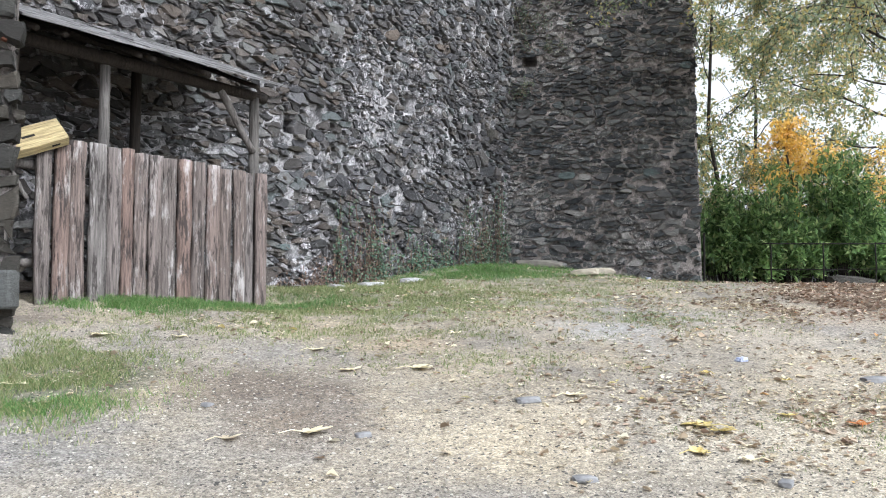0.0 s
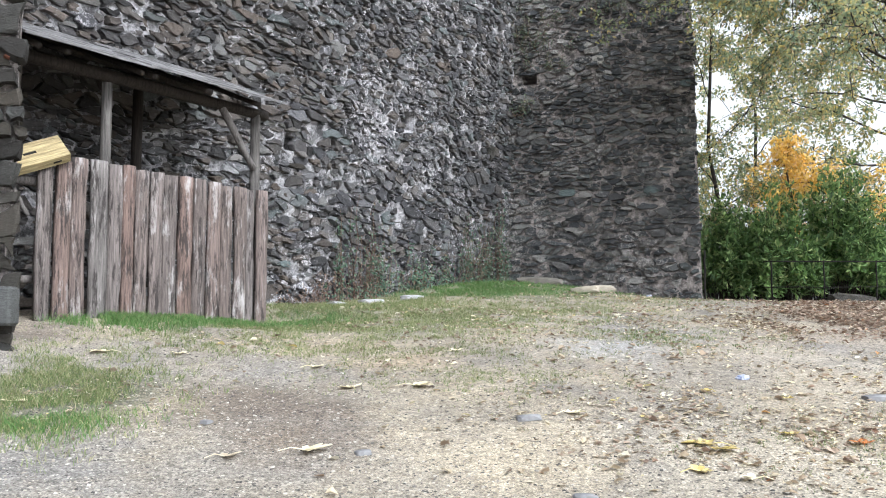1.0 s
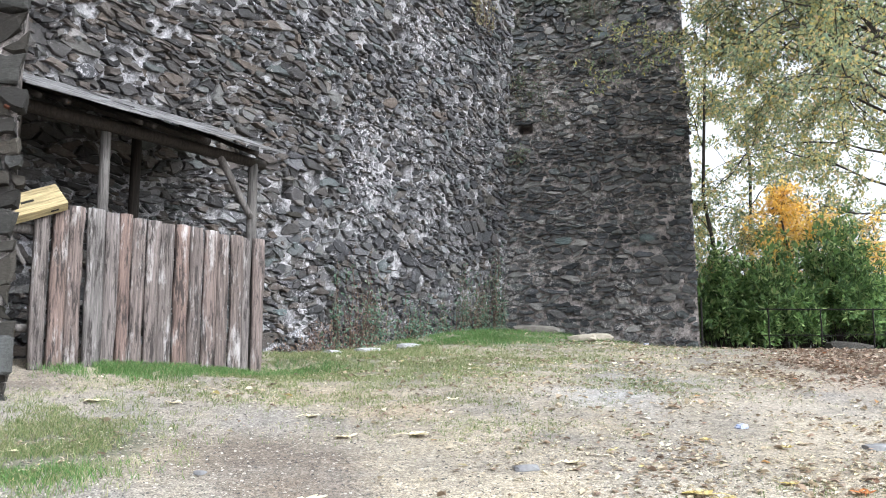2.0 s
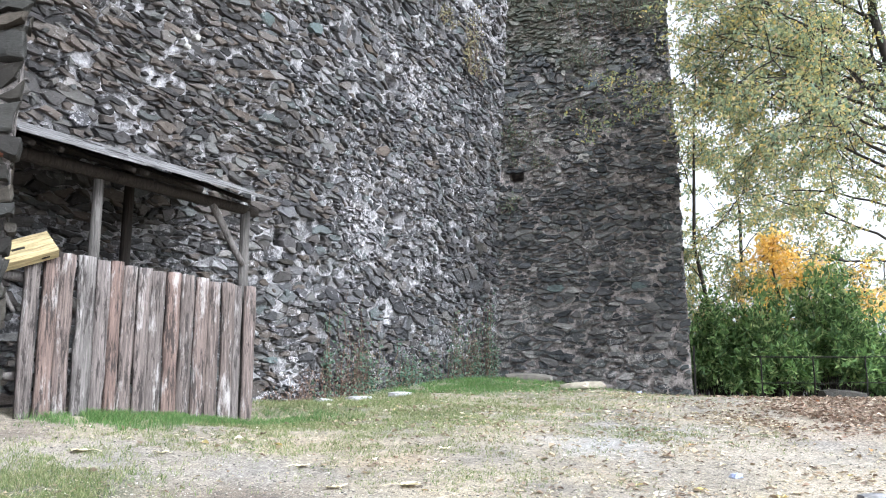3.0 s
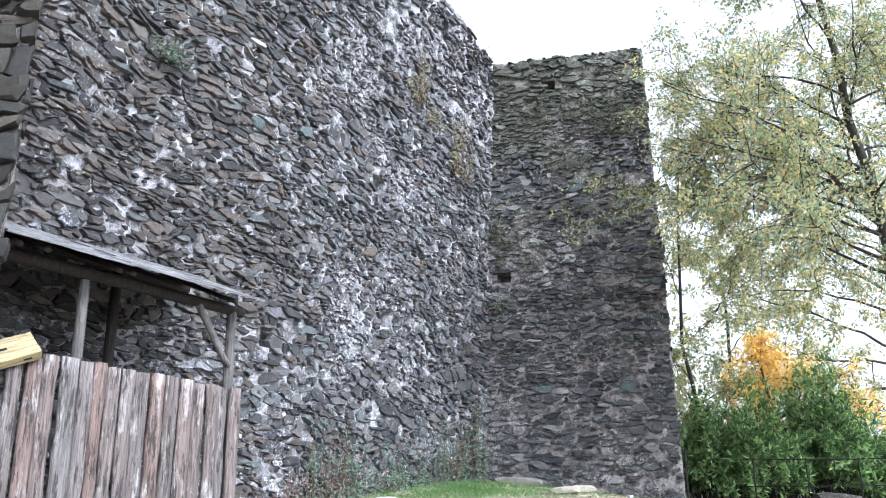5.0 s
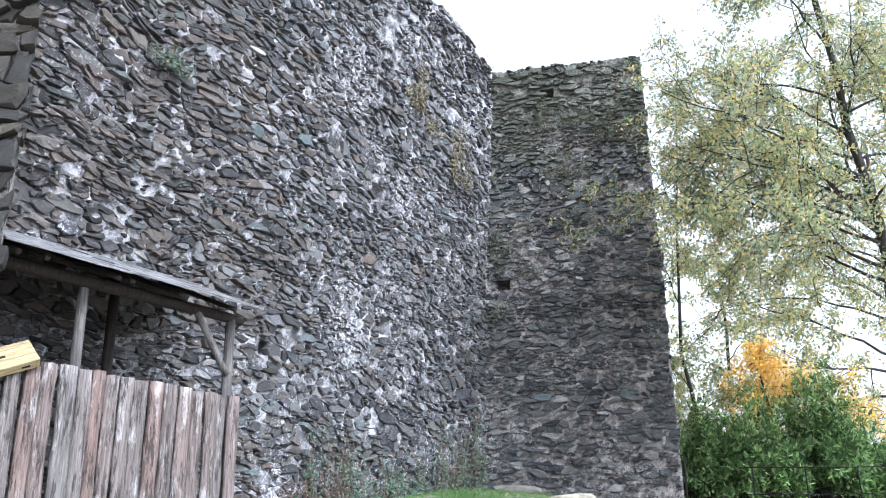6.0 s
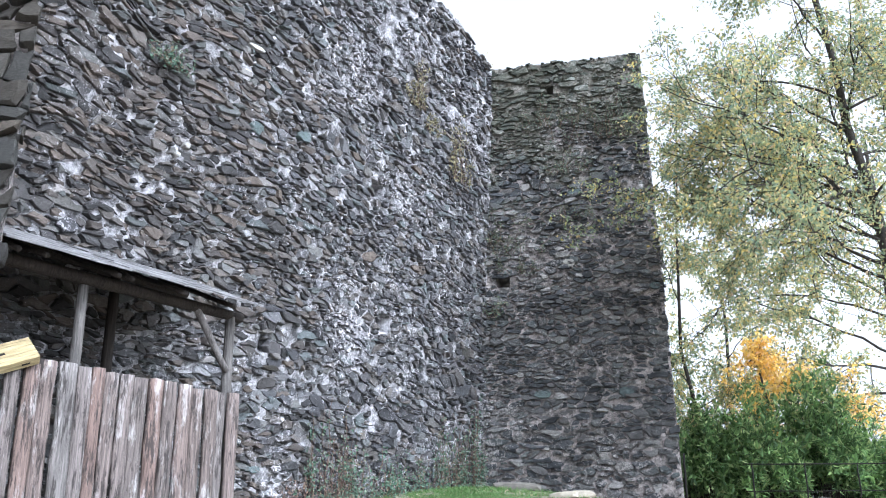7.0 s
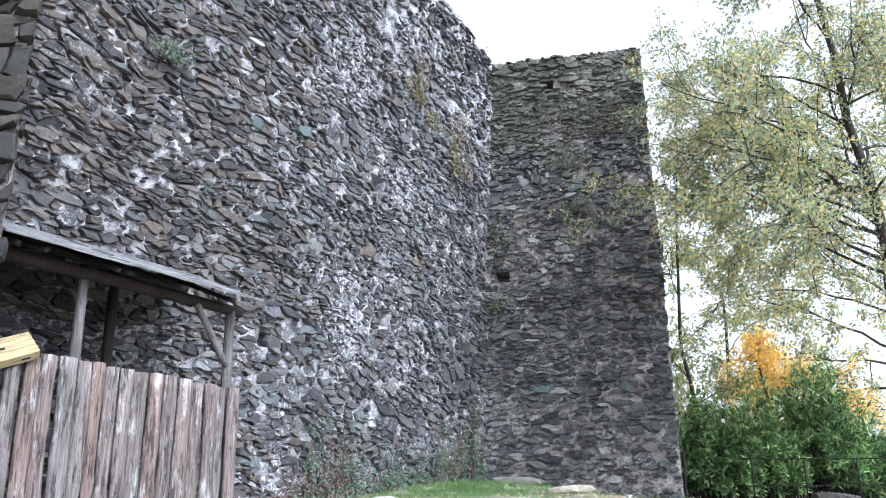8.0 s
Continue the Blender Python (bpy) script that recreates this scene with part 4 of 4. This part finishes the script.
litter, pile = ([], []), ([], [])
LITTER = [(1.5, 5.4, 1.2, 0.8, 560), (2.9, 6.4, 1.3, 1.2, 620), (2.2, 5.2, 0.8, 0.5, 260), (4.3, 9.6, 1.5, 1.3, 2500), (5.6, 11.6, 1.6, 1.5, 3000), (3.0, 9.8, 1.6, 1.3, 600), (1.2, 8.6, 1.6, 1.6, 620), (0.2, 11, 1.8, 1.8, 460),
          (2.8, 13.5, 2.0, 1.4, 600), (6.5, 14.6, 2.0, 0.8, 900), (0.0, 6.6, 1.6, 0.7, 150), (-1.6, 7.6, 1.4, 0.8, 150), (-2.3, 5.6, 0.6, 0.7, 110), (1.3, 4.6, 0.9, 0.4, 170), (1.6, 4.1, 1.6, 0.5, 120), (-0.8, 9.5, 1.4, 1.2, 330), (1.0, 14.3, 1.6, 1.2, 120)]


def curled_into(store, at, turn, length, width, curl, tilt, r):
    """A dry leaf: two halves about a midrib, edges and tip curling up."""
    d, e = Vector((math.cos(turn), math.sin(turn), tilt)), Vector((-math.sin(turn), math.cos(turn), r.uniform(-0.25, 0.25)))
    up = Vector((0, 0, 1))
    b = len(store[0])
    store[0].append(tuple(at))
    for t, w, z in ((0.32, r.uniform(0.8, 1.1), 0.02), (0.7, r.uniform(0.5, 1.0), 0.1)):
        c = at + d * length * t + up * length * curl * z * 3
        for k in (-1, 0, 1):
            store[0].append(tuple(c + e * width * 0.5 * w * k + up * (width * curl * abs(k) * r.uniform(0.3, 1.2))))
    store[0].append(tuple(at + d * length + up * length * curl * r.uniform(0.1, 0.6)))
    store[1].extend(((b, b + 2, b + 1), (b, b + 3, b + 2), (b + 1, b + 2, b + 5, b + 4), (b + 2, b + 3, b + 6, b + 5), (b + 4, b + 5, b + 7), (b + 5, b + 6, b + 7)))


for x0, y0, rx, ry, count in LITTER:
    for i in range(int(count * 3.4)):
        x, y = x0 + r.gauss(0, 0.6) * rx, y0 + r.gauss(0, 0.6) * ry
        if wall_gap(x, y) < 0.2 or noise.noise((x * 1.7, y * 1.3, 21)) + 0.5 * noise.noise((x * 5, y * 4, 31)) < r.uniform(-0.55, 0.3):
            continue
        s = r.choice((0.01, 0.013, 0.017, 0.021, 0.028, 0.038, 0.055)) * r.uniform(0.8, 1.2) * (1.0 if y < 7 else 1.15)
        curled_into(pile if x > 3.2 + 0.6 * r.random() and y > 8 or r.random() < 0.22 else litter, on_ground(x, y, r.uniform(0.002, 0.01)), r.uniform(0, 6.28), s, s * r.uniform(0.4, 0.95), r.uniform(0.05, 0.45), r.uniform(-0.02, 0.14), r)
tagged(piece("leaf_litter", *pile, LEAF_BROWN), "drift of dry reddish brown fallen leaves", "leaves", "", "stuff")
tagged(piece("leaf_litter", *litter, LEAF_DRY), "dry brown and tan fallen leaves scattered on the yard", "leaves", "", "stuff")


def pebble_into(store, at, s, r):
    b = len(store[0])
    ring = [(math.cos(a) * s * r.uniform(0.7, 1.2), math.sin(a) * s * r.uniform(0.5, 0.9)) for a in (0, 1.05, 2.1, 3.14, 4.2, 5.25)]
    for x, y in ring:
        store[0].append((at.x + x, at.y + y, at.z - s * 0.2))
    for x, y in ring:
        store[0].append((at.x + x * 0.6, at.y + y * 0.6, at.z + s * r.uniform(0.25, 0.5)))
    store[1].extend((b + i, b + (i + 1) % 6, b + 6 + (i + 1) % 6, b + 6 + i) for i in range(6))
    store[1].append(tuple(b + 6 + i for i in range(6)))


gravel = ([], [])
for i in range(46000):
    y = 3.2 + 7.0 * r.random() ** 1.9
    x = r.uniform(-0.62, 0.62) * y
    pebble_into(gravel, on_ground(x, y), r.choice((0.003, 0.004, 0.005, 0.006, 0.007, 0.010)) * r.uniform(0.7, 1.3), r)
GRAVEL = leaf_mat("gravel_bits", [(0.0, (0.05, 0.047, 0.045)), (0.35, (0.13, 0.117, 0.105)), (0.6, (0.27, 0.24, 0.2)), (0.85, (0.38, 0.35, 0.3)), (1.0, (0.52, 0.49, 0.44))], 0.0)
tagged(piece("gravel", *gravel, GRAVEL), "small loose gravel and grit on the yard", "gravel", "", "stuff")


def palmate(x, y, size, turn, mat, fingers, seed, label):
    """A fallen hand-shaped leaf: leaflets round a stalk, curled at their tips."""
    q = random.Random(seed)
    o = on_ground(x, y, 0.012)
    top = thing("fallen_leaf", o, label, "leaf", "large fallen leaves")
    for i in range(fingers):
        a = turn + (i - (fingers - 1) / 2) * (3.4 / fingers)
        d = Vector((math.cos(a), math.sin(a), 0))
        ln = size * q.uniform(0.34, 0.56) * (1 - 0.1 * abs(i - (fingers - 1) / 2))
        side = Vector((-d.y, d.x, 0))
        verts, faces = [], []
        for k in range(5):
            t = k / 4
            w = ln * 0.25 * math.sin(math.pi * min(0.97, 0.12 + t * 0.86) ** 1.3)
            z = 0.006 * t + 0.018 * t * t * q.uniform(-0.3, 1)
            c = d * ln * t
            verts += [tuple(c + side * w + Vector((0, 0, z + w * q.uniform(0.05, 0.4)))), tuple(c + Vector((0, 0, z))), tuple(c - side * w + Vector((0, 0, z + w * q.uniform(0.05, 0.4))))]
            if k:
                b = k * 3
                faces += [(b - 3, b - 2, b + 1, b), (b - 2, b - 1, b + 2, b + 1)]
        piece("leaflet", verts, faces, mat, top)
    d = Vector((-math.cos(turn), -math.sin(turn), 0))
    piece("stalk", *tube([Vector((0, 0, 0.002)), d * size * 0.25 + Vector((0, 0, 0.015)), d * size * 0.5], [0.004, 0.003, 0.0025], 4), mat, top)


PALE, YEL = "pale cream horse-chestnut leaf lying on the gravel", "yellow hand-shaped leaf lying on the ground"
for i, (x, y, size, turn, mat, n, label) in enumerate((
        (-0.69, 4.54, 0.26, 0.2, LEAF_PALE, 5, PALE), (-0.18, 5.98, 0.27, 0.1, LEAF_PALE, 5, PALE), (-2.49, 6.64, 0.3, 2.8, LEAF_PALE, 5, PALE), (-2.54, 5.36, 0.28, 1.0, LEAF_PALE, 5, PALE),
        (-0.6, 5.85, 0.2, 2.0, LEAF_PALE, 4, PALE), (-0.93, 6.5, 0.2, 0.5, LEAF_PALE, 4, PALE), (-1.95, 6.7, 0.18, 2.6, LEAF_PALE, 4, PALE), (0.75, 5.35, 0.2, 0.4, LEAF_PALE, 4, PALE),
        (1.39, 4.8, 0.3, 2.6, LEAF_YELLOW, 6, YEL), (1.43, 4.72, 0.24, 5.0, LEAF_YELLOW, 6, YEL), (1.22, 4.36, 0.2, 0.3, LEAF_YELLOW, 5, YEL), (1.9, 5.0, 0.16, 1.3, LEAF_YELLOW, 5, YEL),
        (1.45, 4.25, 0.17, 2.9, LEAF_PALE, 4, PALE), (2.23, 4.84, 0.18, 1.2, LEAF_RED, 5, "rust orange maple leaf lying on the ground"), (2.2, 5.8, 0.16, 4.0, LEAF_YELLOW, 5, YEL),
        (-1.06, 4.42, 0.2, 0.6, LEAF_DRY, 3, "dry curled leaf with a long stalk on gravel"), (1.75, 6.0, 0.14, 2, LEAF_YELLOW, 4, YEL), (0.1, 7.3, 0.17, 1, LEAF_PALE, 4, PALE), (-2.2, 4.95, 0.15, 0.4, LEAF_PALE, 3, PALE))):
    palmate(x, y, size, turn, mat, n, 50 + i, label)


def rock(name, x, y, dims, turn, mat, label, seed, category="stone", sink=0.25, jag=0.06):
    """A flat broken stone with bevelled, uneven edges."""
    q = random.Random(seed)
    bm = bmesh.new()
    bmesh.ops.create_icosphere(bm, subdivisions=2, radius=0.5)
    for v in bm.verts:
        c = v.co.copy()
        k = 1 + 0.3 * noise.noise(c * 2.2 + Vector((seed, 0, 0))) + 0.12 * noise.noise(c * 6 + Vector((0, seed, 0))) + q.uniform(-jag, jag)
        v.co = Vector([max(-0.36, min(0.36, c[i] * k)) * dims[i] / 0.72 for i in range(3)])
    ob = part(name, bm, mat)
    ob.matrix_basis = Matrix.Translation(on_ground(x, y, dims[2] * (0.5 - sink))) @ pose(0, 0, 0, q.uniform(-5, 5), q.uniform(-5, 5), turn)
    return tagged(ob, label, category)


for i, (x, y, d, t) in enumerate(((0.49, 5.22, (0.14, 0.09, 0.04), 10), (0.62, 4.02, (0.11, 0.08, 0.035), 30), (2.79, 5.84, (0.17, 0.09, 0.05), 5), (1.48, 3.93, (0.08, 0.06, 0.03), 60), (-0.4, 4.55, (0.08, 0.06, 0.03), 20), (-1.3, 5.0, (0.07, 0.05, 0.025), 70))):
    rock("loose_stone", x, y, d, t, GREY_ROCK, "small flat grey stone on the gravel", i + 1, "stone", 0.3, 0.14)
rock("stone_slab", 2.3, 14.6, (0.44, 0.26, 0.12), -25, PALE_SLAB, "pale sandstone slab lying in the grass", 11, "slab", 0.05, 0.14)
rock("stone_slab", 2.72, 15.4, (0.42, 0.26, 0.14), 12, PALE_SLAB, "pale sandstone slab lying by the end wall", 12, "slab", 0.05, 0.14)
rock("stone_slab", 1.75, 16.4, (0.85, 0.28, 0.16), -8, BUFF_SLAB, "long grey-buff slab at the foot of the wall", 13, "slab")
rock("stone_slab", -1.0, 12.5, (0.4, 0.18, 0.07), 50, WHITE_LIME, "whitish flat stone lying at the wall foot", 14, "slab")
rock("stone_slab", -0.45, 13.2, (0.4, 0.2, 0.08), 55, WHITE_LIME, "whitish flat stone lying at the wall foot", 15, "slab")
rock("stone_slab", -1.4, 11.8, (0.3, 0.16, 0.07), 60, WHITE_LIME, "whitish flat stone lying at the wall foot", 16, "slab")
rock("stone_block", 7.2, 15.95, (0.8, 0.4, 0.28), 4, SLATE_BROWN, "low grey stone block under the railing", 17, "stone")
rock("litter_scrap", 3.4, 14.9, (0.09, 0.06, 0.05), 20, FOIL, "small pale scrap lying by the end wall", 18, "litter", 0.25, 0.4)
rock("crumpled_wrapper", 2.13, 6.46, (0.08, 0.06, 0.04), 20, FOIL, "crumpled blue and silver wrapper on sand", 19, "litter", 0.25, 0.4)
part("stone", block((-3.75, 6.36, EYE - 0.06), (-3.06, 6.52, EYE + 0.22), 0.02), SLATE_DARK, pier, "large squared grey block")

# ---------------- stones of the walls ----------------
rng = random.Random(4)
LONG_FACE, FAR_FACE = warped(long_place, 0.15), warped(far_shaped, 0.07)
TEAL_STONE = stone_mat("blue_green_slate", [(0.0, (0.085, 0.108, 0.11)), (1.0, (0.12, 0.15, 0.15))], (0.26, 0.28, 0.28), 0.58)
PALE_STONE = stone_mat("pale_stone", [(0.0, (0.34, 0.33, 0.31)), (1.0, (0.42, 0.41, 0.39))], (0.5, 0.49, 0.48), 0.62)
BRICK = plain_mat("orange_brick", (0.12, 0.055, 0.04), (0.24, 0.09, 0.055), 20)
for wall, place, u, v, w, h, mat, note in (
        (pier, pier_place, 0.09, 1.93, 0.12, 0.05, BRICK, "broken orange brick"),
        (wall_long, long_place, 9.8, 5.54, 0.3, 0.26, TEAL_STONE, "blue-green slate block"), (wall_long, long_place, 8.75, 5.25, 0.34, 0.24, TEAL_STONE, "blue-green slate block"),
        (wall_long, long_place, 9.3, 0.72, 0.3, 0.1, TEAL_STONE, "blue-green slate block"), (wall_long, long_place, 7.52, 4.52, 0.13, 0.1, PALE_STONE, "pale quartz block"), (wall_long, long_place, 7.38, 4.36, 0.12, 0.07, PALE_STONE, "pale quartz block"),
        (wall_long, long_place, 8.6, 6.4, 0.34, 0.08, PALE_STONE, "pale quartz block"), (wall_long, long_place, 6.0, 3.05, 0.3, 0.2, SLATE, "large slate block"),
        (wall_long, long_place, 15.2, 3.15, 0.3, 0.34, SLATE_BROWN, "upright brown block"), (wall_long, long_place, 9.45, 2.05, 0.4, 0.09, SLATE_BROWN, "long thin slate"),
        (wall_far, far_shaped, 1.98, 5.07, 0.34, 0.22, PALE_STONE, "pale rounded block"), (wall_far, far_shaped, 1.46, 4.82, 0.16, 0.1, PALE_STONE, "pale rounded block"),
        (wall_far, far_shaped, 1.6, 6.9, 0.12, 0.14, PALE_STONE, "pale rounded block"), (wall_far, far_shaped, 2.2, 6.6, 0.36, 0.16, TEAL_STONE, "blue-green slate block"),
        (wall_far, far_shaped, 3.7, 4.5, 0.3, 0.16, TEAL_STONE, "blue-green slate block"), (wall_far, far_shaped, 2.97, 2.44, 0.36, 0.2, TEAL_STONE, "blue-green slate block"),
        (wall_far, far_shaped, 1.33, 2.45, 0.38, 0.18, TEAL_STONE, "blue-green slate block"), (wall_far, far_shaped, 3.65, 2.75, 0.4, 0.14, SLATE_DARK, "long corner stone"), (wall_far, far_shaped, 3.62, 3.4, 0.42, 0.17, SLATE_DARK, "long corner stone")):
    outline = [(u + w * p * rng.uniform(0.75, 1.1), v + h * q * rng.uniform(0.7, 1.1)) for p, q in ((-0.5, -0.15), (-0.2, -0.5), (0.3, -0.45), (0.5, -0.05), (0.4, 0.4), (-0.1, 0.5), (-0.42, 0.3))]
    piece("stone", *stone_shape(outline, 0.002, 0.075, rng, place, 0.6), mat, wall, note)
rubble(pier, cells(-0.03, 2.0, -0.5, 6.2, 0.12, 2.6, rng, 0.3), SLATE_BROWN, pier_place, 0.007, 0.09, rng, lambda u, v: u < 1.1 and v < 4.6, 0.01)
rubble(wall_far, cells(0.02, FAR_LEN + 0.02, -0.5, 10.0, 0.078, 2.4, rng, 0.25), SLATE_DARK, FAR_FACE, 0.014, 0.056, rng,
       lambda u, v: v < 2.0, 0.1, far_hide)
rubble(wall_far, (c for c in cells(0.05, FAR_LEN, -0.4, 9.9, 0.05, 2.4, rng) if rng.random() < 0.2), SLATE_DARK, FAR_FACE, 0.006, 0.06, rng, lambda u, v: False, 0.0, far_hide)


def border(v):
    return 9.4 + 1.6 * noise.noise((v * 0.45, 2.0, 6.0))


def long_stone(u, v, r):
    """Browner slate at the near end, limier grey towards the corner, mixed between."""
    if 6.6 < u < 9.0 and v < 2.3 and r.random() < 0.6:
        return SLATE
    return SLATE_WARM if r.random() < min(1.0, max(0.06, 0.5 + (border(v) - u) / 3.4)) else SLATE


rubble(wall_long, (c for c in cells(3.0, 11.4, -0.6, 10.0, 0.068, 3.1, rng, 0.22) if c[0][0] < border(c[0][1])), long_stone, LONG_FACE, 0.009, 0.052, rng,
       lambda u, v: 8.4 < u and -0.1 < v < 2.2, 0.05, long_hide)
rubble(wall_long, (c for c in cells(7.6, 16.1, -0.6, 10.0, 0.076, 2.3, rng, 0.22) if c[0][0] >= border(c[0][1])), long_stone, LONG_FACE, 0.011, 0.05, rng,
       lambda u, v: u < 12.4 and -0.1 < v < 2.2, 0.06, long_hide)
rubble(wall_long, (c for c in cells(3.0, 16.05, -0.4, 9.8, 0.05, 2.2, rng) if rng.random() < 0.2), long_stone, LONG_FACE, 0.006, 0.062, rng, lambda u, v: False, 0.0, long_hide)
